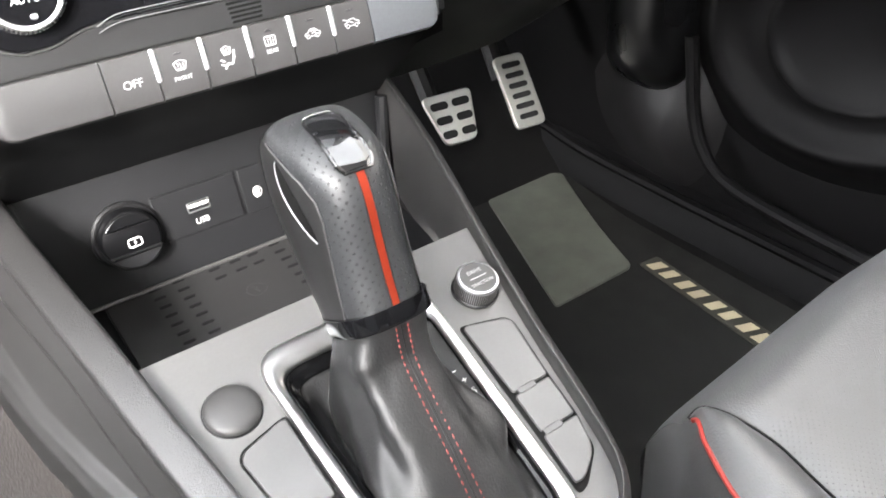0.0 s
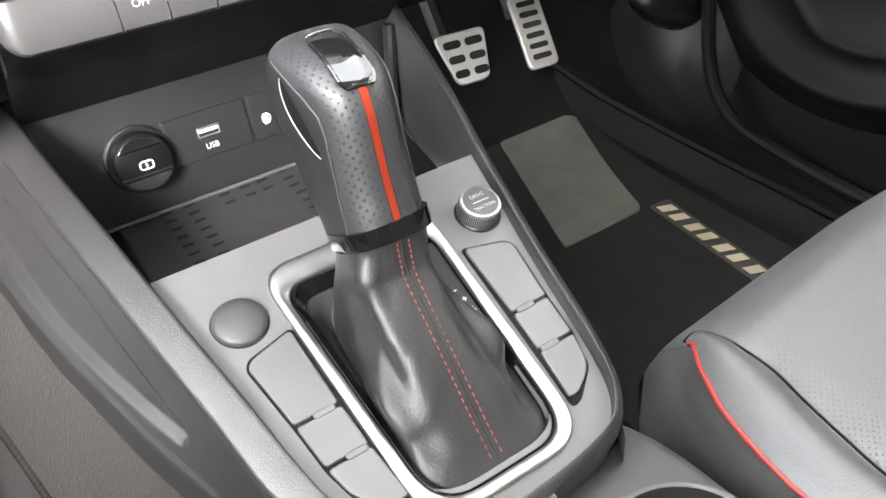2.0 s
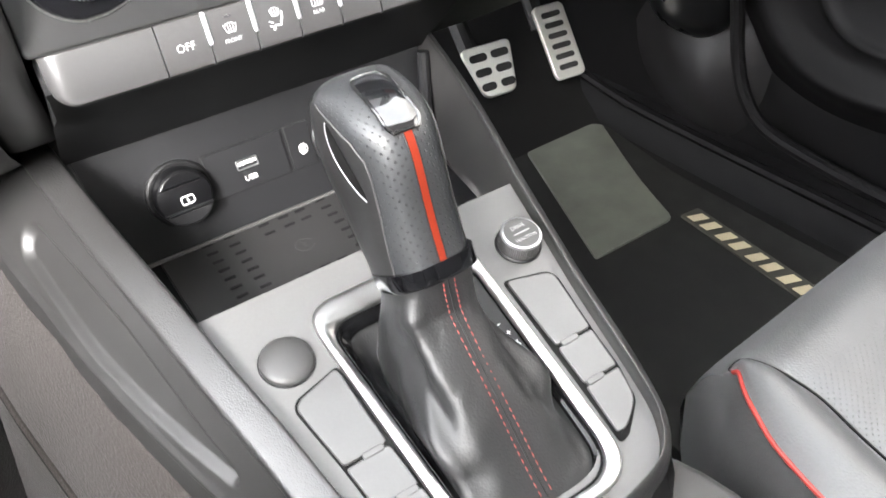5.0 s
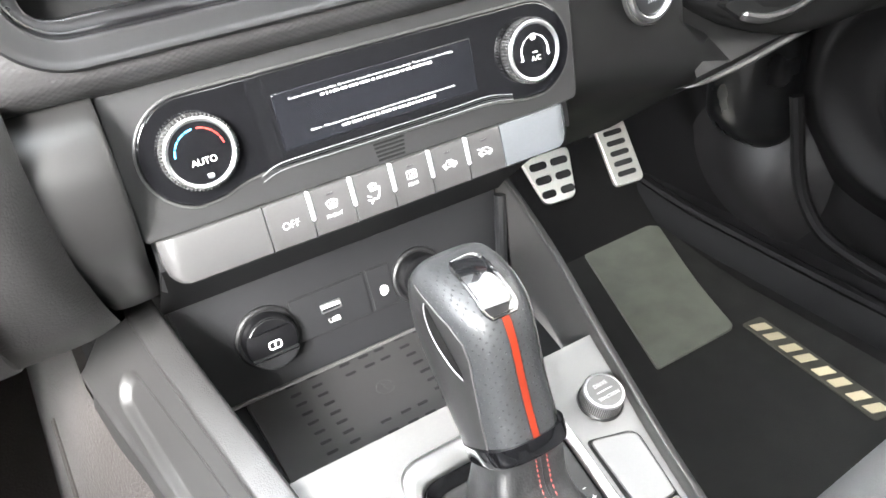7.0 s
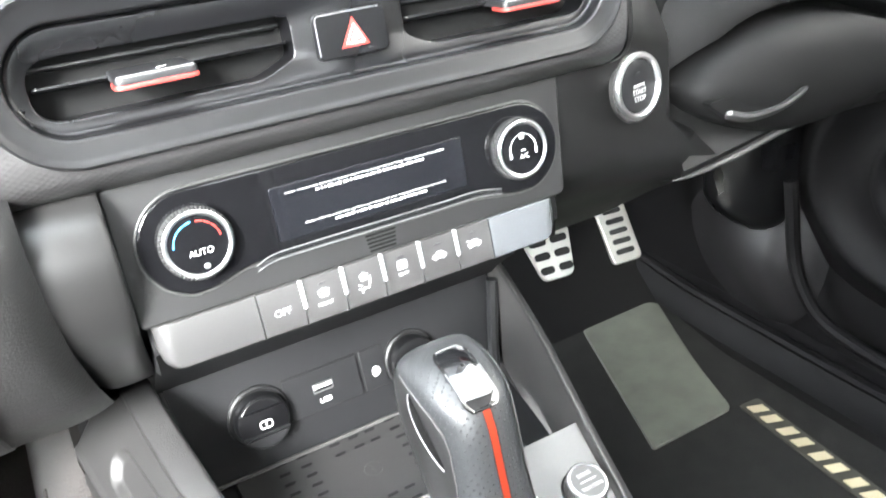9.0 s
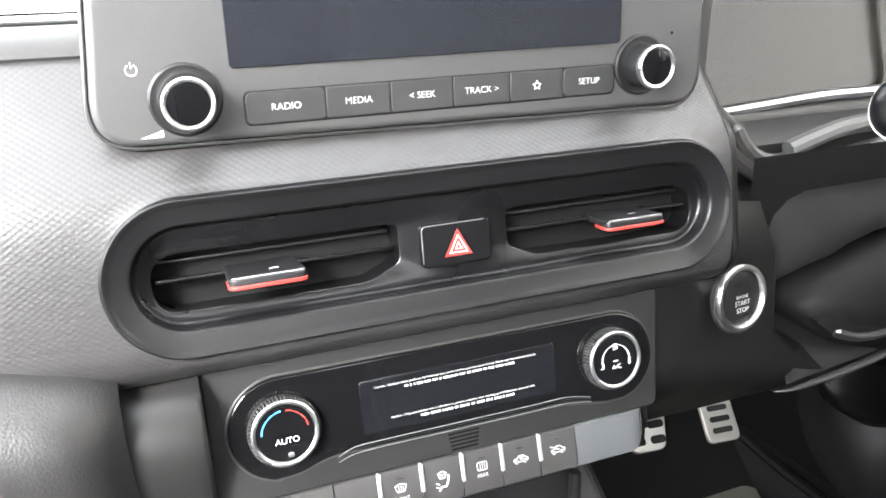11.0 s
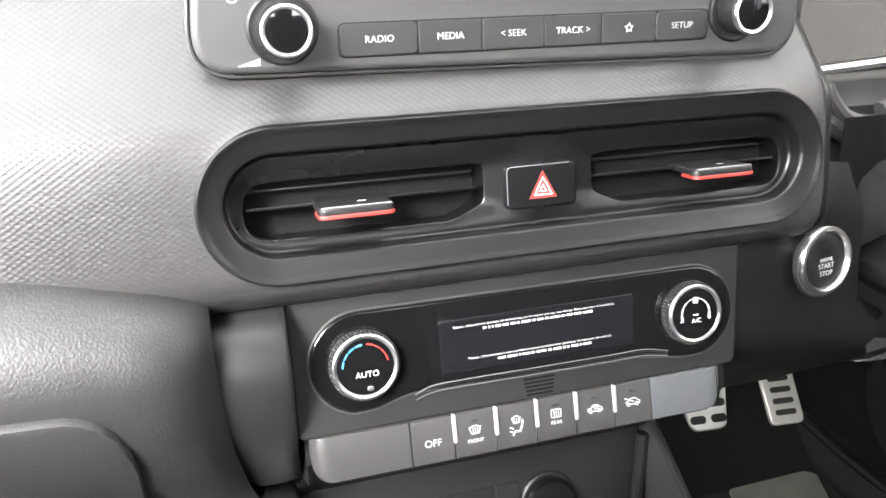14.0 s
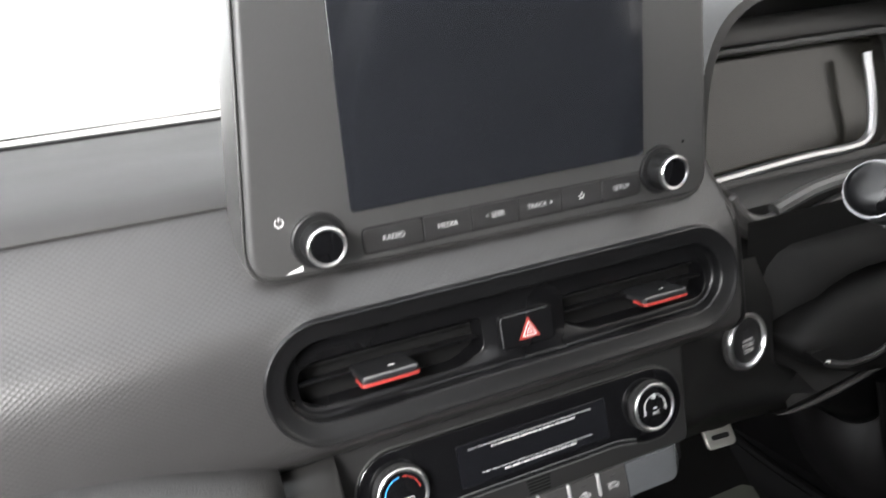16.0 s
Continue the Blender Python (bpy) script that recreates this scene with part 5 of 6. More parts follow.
part("gloss_frame", blk, M_FRAME, gb, "glossy black inner frame", sharp=60)
ind = Build().slab(rpoly(on_plate([(0.0235, -0.136), (0.0358, -0.136), (0.0395, -0.076), (0.0225, -0.076)]), 0.002), -0.0012, 0.0004, 0.0004, P0)
gi = part("gate_indicator", ind, M_RECESS, gb, "black gear indicator strip")
for x, y, kind in ((0.0300, -0.1070, "bar"), (0.0317, -0.1131, "cross"), (0.0325, -0.1202, "s"), (0.0333, -0.1279, "dash")):
    q = P0 @ Matrix.Translation((x, (y + 0.06) / math.cos(radians(SL)), 0.0006))
    if kind == "cross":
        part("gear_mark", Build().stroke([(-0.0013, 0), (0.0013, 0)], 0.0005, m=q).stroke([(0, -0.0013), (0, 0.0013)], 0.0005, m=q), M_WHITE, gi)
    elif kind == "s":
        text("gear_mark", "S", 0.0048, q, M_WHITE, gi)
    else:
        part("gear_mark", Build().stroke([(-0.0010, 0), (0.0010, 0)], 0.0005, m=q), M_WHITE, gi)

lever = thing("gear_lever", "black perforated leather gear lever with orange-red stripe and stitched boot", "gear lever")
KX = -0.0040
# the knob's cross-sections: rear point, front point (y, z) and width
KNOB = [(-0.1150, 0.4485, -0.0775, 0.4295, 0.0440), (-0.1128, 0.4545, -0.0745, 0.4355, 0.0443), (-0.1092, 0.4640, -0.0665, 0.4440, 0.0449), (-0.1056, 0.4760, -0.0565, 0.4560, 0.0457), (-0.1024, 0.4880, -0.0470, 0.4695, 0.0470), (-0.0992, 0.4980, -0.0405, 0.4840, 0.0480), (-0.0945, 0.5065, -0.0390, 0.4975, 0.0476), (-0.0870, 0.5120, -0.0395, 0.5070, 0.0445), (-0.0770, 0.5158, -0.0440, 0.5132, 0.0380), (-0.0670, 0.5180, -0.0490, 0.5168, 0.0280), (-0.0580, 0.5188, -0.0540, 0.5186, 0.0080)]
knob_rows = [(Vector(r[:2]), Vector(r[2:4]), r[4]) for r in KNOB]
fine_k = []
for i in range(len(knob_rows) - 1):
    p = [knob_rows[max(i - 1, 0)], knob_rows[i], knob_rows[i + 1], knob_rows[min(i + 2, len(knob_rows) - 1)]]
    for j in range(4):
        t = j / 4

        def cr(f):
            a, b, c, d = (f(q) for q in p)
            return 0.5 * (2 * b + (c - a) * t + (2 * a - 5 * b + 4 * c - d) * t * t + (3 * b - a - 3 * c + d) * t ** 3)
        fine_k.append((cr(lambda q: q[0]), cr(lambda q: q[1]), cr(lambda q: q[2])))
fine_k.append(knob_rows[-1])


def knob_ring(row, grow=0.0, n=48, taper=0.15):
    rear_, front_, w = row
    c, half_d = (rear_ + front_) / 2, (front_ - rear_).length / 2 + grow
    d = (front_ - rear_).normalized()
    out = []
    for i in range(n):
        a = 2 * math.pi * (i + 0.5) / n
        ca, sa = math.cos(a), math.sin(a)
        e = 0.72
        along_ = -math.copysign(abs(ca) ** e, ca)
        x = math.copysign(abs(sa) ** e, sa) * (w / 2 + grow) * (1.0 - 0.27 * taper + taper * along_)
        y = along_ * half_d
        q = c + d * y
        out.append((KX + x, q.x, q.y))
    return out


def cheek(row, f, lift=0.0):
    """A point on the knob's cheek, at the share f from rear to front."""
    rear_, front_, w = row
    pos = 2 * f - 1
    ca = min(1.0, abs(pos)) ** (1 / 0.72)
    u = (max(0.0, 1 - ca * ca) ** 0.5) ** 0.72
    half = (front_ - rear_).length / 2
    n_ = Vector((u ** 1.78 / (w / 2), math.copysign(abs(pos) ** 1.78, pos) / half)).normalized() * lift
    x = u * w / 2 * (0.96 + 0.15 * pos) + n_.x
    q = rear_ + (front_ - rear_) * f + (front_ - rear_).normalized() * n_.y
    return x, q.x, q.y


part("knob", Build().quad_rows([knob_ring(r) for r in fine_k], cap0=True, cap1=True, mirror=True), M_KNOB, lever, "perforated dark grey leather knob", sharp=60)


def rear_strip(b, i0, i1, w0, w1, lift, cols=5):
    rows = []
    for i in range(i0, i1 + 1):
        rear_, front_, w = fine_k[i]
        up = (rear_ - front_).normalized()
        if i > 20:
            nx = fine_k[min(i + 1, len(fine_k) - 1)][0] - fine_k[i - 1][0]
            up = Vector((-nx.y, nx.x)).normalized()
        ww = w0 + (w1 - w0) * (i - i0) / max(1, i1 - i0)
        row = []
        for j in range(cols):
            k = j / (cols - 1) * 2 - 1
            fall = 0.10 * (k * ww / 2 / (w / 2)) ** 2 * 0.02
            q = rear_ + up * (lift - fall)
            row.append((KX + k * ww / 2, q.x, q.y))
        rows.append(row)
    b.quad_rows(rows, closed=False)
    return b


stripe = rear_strip(Build(), 0, 24, 0.0033, 0.0038, 0.0005)
part("stripe", stripe, M_ORANGE, lever, "orange-red metallic stripe")
for s_ in (-1, 1):
    pts = []
    for i in range(0, 25):
        rear_, front_, w = fine_k[i]
        q = rear_ + (rear_ - front_).normalized() * 0.0002
        pts.append((KX + s_ * (0.0019 + 0.0003 * i / 24), q.x, q.y))
    part("stripe_seam", Build().tube(pts, 0.0004, 5), M_RECESS, lever)
badge_rows = []
for i in range(24, 39):
    rear_, front_, w = fine_k[i]
    nx = fine_k[min(i + 1, len(fine_k) - 1)][0] - fine_k[i - 1][0]
    up = Vector((-nx.y, nx.x)).normalized()
    t = (i - 24) / 14
    ww = 0.0166 * (0.72 + 0.28 * math.sqrt(min(1.0, min(t, 1 - t) / 0.14)))
    badge_rows.append([(KX + k * ww / 2, rear_.x + up.x * (0.0010 - 0.0007 * abs(k) ** 3), rear_.y + up.y * (0.0010 - 0.0007 * abs(k) ** 3)) for k in (-1, -0.9, -0.6, 0, 0.6, 0.9, 1)])
part("badge_plate", Build().quad_rows(badge_rows, closed=False), M_BADGE, lever, "glossy black plate on the knob's top", sharp=60)
rim_pts = [Vector(r[0]) for r in badge_rows] + [Vector(p) for p in badge_rows[-1][1:-1]] + [Vector(r[-1]) for r in badge_rows[::-1]] + [Vector(p) for p in badge_rows[0][::-1][1:-1]]
part("badge_rim", Build().tube(rim_pts, 0.0009, 8, closed=True), M_BADGE, lever, "raised glossy black rim")
# side trim: a grey blade with a dark slot in a silver loop on each cheek
BLADE = [(0, 0.30), (6, 0.26), (12, 0.20), (17, 0.17), (20, 0.18), (23, 0.26), (26, 0.42), (29, 0.66)]


def blade_f(i):
    for (a, fa), (b, fb) in zip(BLADE, BLADE[1:]):
        if a <= i <= b:
            return fa + (fb - fa) * (i - a) / (b - a)
    return 0.66


for s_ in (-1, 1):
    rows, loop = [], []
    for i in range(0, 30):
        rows.append([(KX + s_ * x, y, z) for x, y, z in [cheek(fine_k[i], blade_f(i) + (0.94 - blade_f(i)) * k / 8, 0.0006) for k in range(9)]])
        loop.append(rows[-1][0])
    part("side_blade", Build().quad_rows(rows, closed=False), M_STACK, lever, "grey side blade", sharp=60)
    part("side_edge", Build().tube(loop, 0.00045, 6), M_SIDE, lever, "thin grey edge")
    slot = []
    for i in range(14, 27):
        t = (i - 14) / 12
        mid, hw = 0.265 + 0.225 * t + 0.03 * math.sin(math.pi * t), 0.070 * math.sin(math.pi * t) ** 0.7 + 0.004
        slot.append([(KX + s_ * x, y, z) for x, y, z in [cheek(fine_k[i], mid + k * hw, 0.0011) for k in (-1, -0.66, -0.33, 0, 0.33, 0.66, 1)]])
    part("side_slot", Build().quad_rows(slot, closed=False), M_SLOT, lever, "dark slot in the blade")
    part("slot_rim", Build().tube([r[-1] for r in slot], 0.00042, 6), M_EDGE, lever, "thin silver rim of the slot")
part("release_button", Build().lathe([(0.0075, 0.0), (0.0074, 0.004), (0.006, 0.0055), (0.0004, 0.006)], 24, pose(KX, -0.0415, 0.492, -70)), M_SIDE, lever, "round release button")

# collar and boot
base_r, base_f = Vector((-0.1150, 0.4485)), Vector((-0.0775, 0.4295))
axis = Vector((-(base_f - base_r).y, (base_f - base_r).x)).normalized()
rings = []
for s_, g in ((0.0, 0.0006), (0.0012, 0.0013), (-0.0060, 0.0013), (-0.0075, 0.0008)):
    rings.append(knob_ring((base_r + axis * s_, base_f + axis * s_, 0.0440), g, 48, 0.03))
part("collar", Build().quad_rows(rings[1:] + rings[-1:], cap0=True, cap1=True), M_GLOSS, lever, "glossy black collar", sharp=60)
top_ring = [Vector(p) for p in knob_ring((base_r + axis * -0.0065, base_f + axis * -0.0065, 0.0436), -0.0004, 96, 0.03)]
bi = [P0 @ Vector((x, y, -0.0040)) for x, y in inset(B_INN, -0.001)]
# matching the frame's points to the ring's by angle
cen = sum(bi, Vector()) / len(bi)
tc = sum(top_ring, Vector()) / len(top_ring)


def base_at(dx, dy):
    d = Vector((dx, dy)).normalized()
    best = None
    for i in range(len(bi)):
        p, q = Vector((bi[i - 1].x - cen.x, bi[i - 1].y - cen.y)), Vector((bi[i].x - cen.x, bi[i].y - cen.y))
        e = q - p
        den = d.x * e.y - d.y * e.x
        if abs(den) < 1e-12:
            continue
        t, s = (p.x * e.y - p.y * e.x) / den, (p.x * d.y - p.y * d.x) / den
        if t > 0 and -1e-6 <= s <= 1 + 1e-6 and (best is None or t > best):
            best = t
    x, y = cen.x + d.x * best, cen.y + d.y * best
    if x > 0.0 and y > -0.140:
        x = min(x, 0.0225 + 0.014 * max(0.0, (-0.119 - y) / 0.018))
    return Vector((x, y, plate_z(y) - 0.0040))


N = 96
base_ring = [base_at(p.x - tc.x, (p.y - tc.y) * 1.9) for p in top_ring]
rows = []
LV = 48
for j in range(LV + 1):
    t = j / LV
    row = []
    for i in range(N):
        a, b = top_ring[i], base_ring[i]
        # a soft sleeve: taut to the rear, hollow towards the front and the passenger
        turn = 2 * math.pi * (i + 0.5) / N
        back = 0.5 - 0.5 * math.cos(turn)
        hol = max(0.0, math.cos(min(math.pi / 2, abs(1.55 * (turn - radians(238)))))) ** 0.8
        side_in = max(0.0, math.cos(min(math.pi / 2, abs(1.3 * (turn - radians(100))))))
        neck = max(0.0, math.cos(turn)) ** 0.6 * (1 - hol)
        s = (1 - neck) * t ** (1.05 + 1.5 * back + 1.6 * side_in) + neck * (max(0.0, t - 0.20) / 0.80) ** (1.3 + 1.2 * side_in)
        # on the passenger's side it drops early and lies as an apron along the frame
        apron = 0.24 * (t / 0.62) ** 1.3 if t < 0.62 else 0.24 + 0.76 * ((t - 0.62) / 0.38) ** 1.15
        s += hol * (apron - s)
        p = a.lerp(b, s)
        fall = (0.35 * t + 0.65 * t ** 0.80) * (1 - hol) + hol * min(1.0, t / 0.64) ** 0.95
        fall += neck * (t - fall)
        p.z = a.z + (b.z - a.z) * fall - 0.009 * hol * math.sin(math.pi * t ** 1.6) ** 2
        out = Vector((p.x - (tc.x + (cen.x - tc.x) * t), p.y - (tc.y + (cen.y - tc.y) * t), 0)).normalized()
        ang = math.atan2(out.x, -out.y)
        env = math.sin(math.pi * t) ** 0.8

        def ridge(at_top, shift, width):
            return math.exp(-((ang - at_top - shift * t) / width) ** 2)
        bulge = 0.0075 * env * math.sin(math.pi * min(1, t * 1.05)) * (1 - 0.95 * back)
        def bump_at(t0, width):
            return math.exp(-((t - t0) / width) ** 2)
        # left of the seam: an edge from the neck towards the seam, a hollow and a pouch low down
        fold = -0.0060 * side_in + 0.0032 * ridge(-1.15, 1.15, 0.38) * bump_at(0.40, 0.34)
        fold += -0.0075 * ridge(-1.55, 1.00, 0.34) * bump_at(0.46, 0.20) + 0.0070 * ridge(-1.35, 0.65, 0.46) * bump_at(0.74, 0.17)
        fold += 0.0040 * ridge(-1.05, -0.3, 0.35) * bump_at(0.14, 0.09) - 0.0045 * ridge(-0.55, 0.0, 0.18) * bump_at(0.84, 0.09)
        fold += -0.0042 * ridge(-1.10, 0.60, 0.18) * bump_at(0.60, 0.15) - 0.0014 * ridge(-0.95, 1.0, 0.16) * bump_at(0.24, 0.12)
        # right of it: a crease that runs round to a broad hump low down
        fold += -0.0070 * ridge(0.95, -0.35, 0.20) * bump_at(0.46, 0.20) + 0.0120 * ridge(0.95, 0.05, 0.34) * bump_at(0.70, 0.17) - 0.0050 * ridge(0.42, 0.15, 0.16) * bump_at(0.66, 0.20)
        fold = fold * min(1.0, 8 * (1 - t), 0.1 + 4 * t) + 0.0022 * env * noise.noise(Vector((2.2 * math.cos(ang), 2.2 * math.sin(ang), 3.2 * t))) + 0.0012 * env * noise.noise(Vector((5.0 * math.cos(ang + 1.4 * t), 5.0 * math.sin(ang + 1.4 * t), 6.0 * t)))
        fold += 0.00018 * math.sin(60 * t + 3 * ang) * math.exp(-((t - 0.12) / 0.07) ** 2) * (0.4 + 0.6 * abs(math.sin(ang)))
        calm = 1 - math.exp(-(ang / 0.22) ** 2)
        p = p + out * (bulge + fold * calm * (1 - 0.5 * hol))
        if p.x > 0.0 and p.y > -0.150 and t > 0.10:
            lim = 0.0112 + 0.0105 * t + 0.022 * max(0.0, (-0.121 - p.y) / 0.016)
            ease = min(1.0, (t - 0.10) / 0.15)
            p.x -= ease * 0.0025 * math.log1p(math.exp((p.x - lim) / 0.0025))
        row.append(p)
    rows.append(row)
part("boot", Build().quad_rows(rows), M_LEATHER, lever, "folded black leather boot", sharp=80)


def boot_point(i, t, lift):
    j = min(LV - 1, int(t * LV))
    f = t * LV - j
    p = rows[j][i % N].lerp(rows[j + 1][i % N], f)
    tc_ = Vector((tc.x + (cen.x - tc.x) * t, tc.y + (cen.y - tc.y) * t, p.z))
    return p + (p - tc_).normalized() * lift


part("boot_seam", Build().tube([boot_point(0, j / 40, -0.0002).lerp(boot_point(-1, j / 40, -0.0002), 0.5) for j in range(1, 40)], 0.0006, 6), M_RECESS, lever, "rear seam of the boot")
for s_ in (0, 1):
    for j in range(30):
        pts = []
        for t in (0.03 + j / 30 * 0.94, 0.03 + (j + 0.62) / 30 * 0.94):
            width = 0.0030
            p = boot_point(0, t, 0.0004).lerp(boot_point(-1, t, 0.0004), 0.5)
            q = boot_point(4 if s_ else -5, t, 0.0004)
            d = q - p
            pts.append(p + d.normalized() * width)
        mid = (pts[0] + pts[1]) / 2 + Vector((0, -0.0002, 0.0002))
        part("stitch", Build().tube([pts[0], mid, pts[1]], [0.00025, 0.00044, 0.00025], 5), M_THREAD, lever)

# ---- controls on the plate ----
dial = thing("drive_mode_dial", "round drive mode dial with knurled metal edge", "dial")
D = P0 @ Matrix.Translation((0.0712, (-0.0715 + 0.06) / math.cos(radians(SL)), 0.0))
part("base_ring", Build().lathe([(0.0133, 0.0), (0.0132, 0.0010), (0.0124, 0.0016), (0.0118, 0.0010)], 40, D, cap1=False), M_PANEL, dial)
part("edge", Build().lathe([(0.0116, 0.0), (0.0116, 0.0098), (0.0112, 0.0106), (0.0104, 0.0109)], 44, D), M_SILVER, dial, "bright metal edge")
kn = Build()
for i in range(64):
    kn.box(0.0008, 0.0006, 0.0085, 0, D @ pose(0, 0, 0.0008, 0, 0, 360 * i / 64) @ Matrix.Translation((0.0117, 0, 0)))
part("knurling", kn, M_SIDE, dial)
part("cap", Build().lathe([(0.0103, 0.0107), (0.0100, 0.0110), (0.0005, 0.0112)], 40, D), M_DOME, dial, "dark grey cap")
text("lettering", "DRIVE", 0.0034, D @ Matrix.Translation((0, 0.0040, 0.01125)), M_GREYTEXT, dial)
text("lettering", "TRACTION", 0.0028, D @ Matrix.Translation((0, -0.0042, 0.01125)), M_GREYTEXT, dial)
part("line", Build().stroke([(-0.0052, 0), (0.0052, 0)], 0.0005, 0.0112, m=D), M_GREYTEXT, dial)
dome = thing("round_button", "round domed dark grey button on the console", "button")
D2 = P0 @ Matrix.Translation((-0.0722, (-0.0735 + 0.06) / math.cos(radians(SL)), 0.0))
part("gap", Build().lathe([(0.0142, 0.0001), (0.0140, 0.0005), (0.0134, 0.0005)], 40, D2, cap1=True), M_RECESS, dome)
part("dome", Build().lathe([(0.0134, 0.0), (0.0133, 0.0016), (0.0126, 0.0028), (0.0105, 0.0038), (0.007, 0.0045), (0.003, 0.0048), (0.0003, 0.0049)], 40, D2), M_DOME, dome)

for sx in (1, -1):
    bank = thing("blank_switch_bank", "bank of three blank grey switch covers", "switch bank", group="blank switch banks")

    def mir(pts):
        q = [(sx * x - (0.0045 if sx < 0 else 0.0), y) for x, y in pts]
        return on_plate(q if sx > 0 else q[::-1])
    part("gap_base", Build().slab(rpoly(mir([(0.0478, -0.0868), (0.0440, -0.1500), (0.0415, -0.1860), (0.0480, -0.1850), (0.0640, -0.1730), (0.0690, -0.1560), (0.0715, -0.1325), (0.0768, -0.0975), (0.0735, -0.0930)]), 0.0035), 0.0, 0.0004, 0, P0), M_SLOT, bank)
    covers = [[(0.0490, -0.0878), (0.0478, -0.1315), (0.0708, -0.1315), (0.0757, -0.0975), (0.0725, -0.0940)], [(0.0475, -0.1325), (0.0462, -0.1545), (0.0682, -0.1545), (0.0706, -0.1325)], [(0.0460, -0.1555), (0.0432, -0.1815), (0.0490, -0.1818), (0.0640, -0.1728), (0.0682, -0.1555)]]
    for c_, rad in zip(covers, ([0.004, 0.0024, 0.0024, 0.006, 0.006], [0.0024] * 4, [0.0024, 0.0024, 0.0024, 0.008, 0.0024])):
        part("cover", Build().slab(inset(rpoly(mir(c_), rad if sx > 0 else rad[::-1], 5), 0.0002), 0.0, 0.0018, 0.0007, P0), M_COVER, bank)
    for y, x in ((-0.132, 0.0560), (-0.155, 0.0530)):
        o = rr(0.0110, 0.0036, 0.0012, 3, sx * x - (0.0045 if sx < 0 else 0.0), (y + 0.06) / math.cos(radians(SL)))
        tb = part("tab", Build().slab(o, 0.0, 0.0022, 0.0006, P0), M_COVER, bank)
        part("tab_gap", Build().frame_slab(inset(o, -0.0007), o, 0.0, 0.0017, 0.0001, P0), M_SLOT, tb)

# ---- rear console with cup holder ----
rc = thing("rear_console", "dark grey rear console with a cup holder", "rear console")
body_rows = []
for y, w, z in ((-0.168, 0.056, 0.328), (-0.175, 0.066, 0.330), (-0.185, 0.0745, 0.3315), (-0.195, 0.0795, 0.3325), (-0.208, 0.0830, 0.3335), (-0.225, 0.0850, 0.3350), (-0.40, 0.0880, 0.347), (-0.75, 0.0880, 0.415)):
    body_rows.append([(-w, y, z - 0.020), (-w + 0.0015, y, z - 0.008), (-w + 0.0045, y, z - 0.0025), (-w + 0.010, y, z), (w - 0.010, y, z), (w - 0.0045, y, z - 0.0025), (w - 0.0015, y, z - 0.008), (w, y, z - 0.020), (w + 0.005, y, 0.05)])
part("body", Build().quad_rows(body_rows, closed=False), M_SIDE, rc, "satin dark grey body", sharp=60)
for x, y in ((0.040, -0.264), (-0.034, -0.305)):
    part("cup_holder", Build().lathe([(0.0400, 0.0001), (0.0394, 0.0011), (0.0380, 0.0015), (0.0366, 0.0012), (0.0356, 0.0004)], 40, pose(x, y, 0.3345 + (-(y + 0.205)) * 0.0667, -3.8), cap1=False), M_SIDE, rc, "round rim of the cup holder")
    # no hollow here: a black disc level with the rim paints the hole's shade
    part("cup_dark_disc", Build().lathe([(0.0358, 0.0010), (0.0005, 0.0012)], 40, pose(x, y, 0.3345 + (-(y + 0.205)) * 0.0667, -3.8)), M_SLOT, rc, "flat black disc painting the dark inside the cup holder")
part("catch", Build().box(0.012, 0.006, 0.004, 0.001, pose(0.0, -0.2155, plate_z(-0.2155) + 0.0005, SL)), M_SIDE, rc)

# ---- start button ----
sb = thing("start_button", "round black engine start button with a silver ring", "button")
ST = pose(0.2040, 0.0405, 0.5790, 82, 0, 8)
part("ring", Build().lathe([(0.0220, -0.002), (0.0219, 0.0012), (0.0208, 0.0028), (0.0188, 0.0030), (0.0176, 0.0014), (0.0174, -0.001)], 48, ST, cap1=False), M_CHROME, sb, "satin silver ring")
part("outer_ring", Build().lathe([(0.0236, -0.003), (0.0234, 0.0002), (0.0224, 0.0008), (0.0217, 0.0)], 48, ST, cap1=False), M_PILLAR, sb)
part("cap", Build().lathe([(0.0176, -0.001), (0.0170, 0.0006), (0.0160, 0.0010), (0.008, 0.0003), (0.0004, 0.0)], 44, ST), M_PANEL, sb, "dished black cap")
for w, sz, y in (("ENGINE", 0.0030, 0.0004), ("START", 0.0045, -0.0036), ("STOP", 0.0045, -0.0082)):
    text("lettering", w, sz, ST @ Matrix.Translation((0.0005, y, 0.0012)), M_GREYPRINT, sb)
part("indicator", Build().slab(rr(0.0050, 0.0018, 0.0004, 2, 0, 0.0080), 0.0006, 0.0010, 0, ST), M_DIMPRINT, sb)

# ---- steering column, stalk and instrument cluster ----
colm = thing("steering_column", "black steering column cover with tilt lever", "steering column")
ARC = [(0.235, 0.546), (0.250, 0.566), (0.270, 0.582), (0.300, 0.5945), (0.345, 0.5990), (0.400, 0.5930), (0.440, 0.5830), (0.520, 0.556)]


def arc_z(x):
    for (xa, za), (xb, zb) in zip(ARC, ARC[1:]):
        if xa <= x <= xb:
            return za + (zb - za) * (x - xa) / (xb - xa)
    return ARC[0][1] if x < ARC[0][0] else ARC[-1][1]


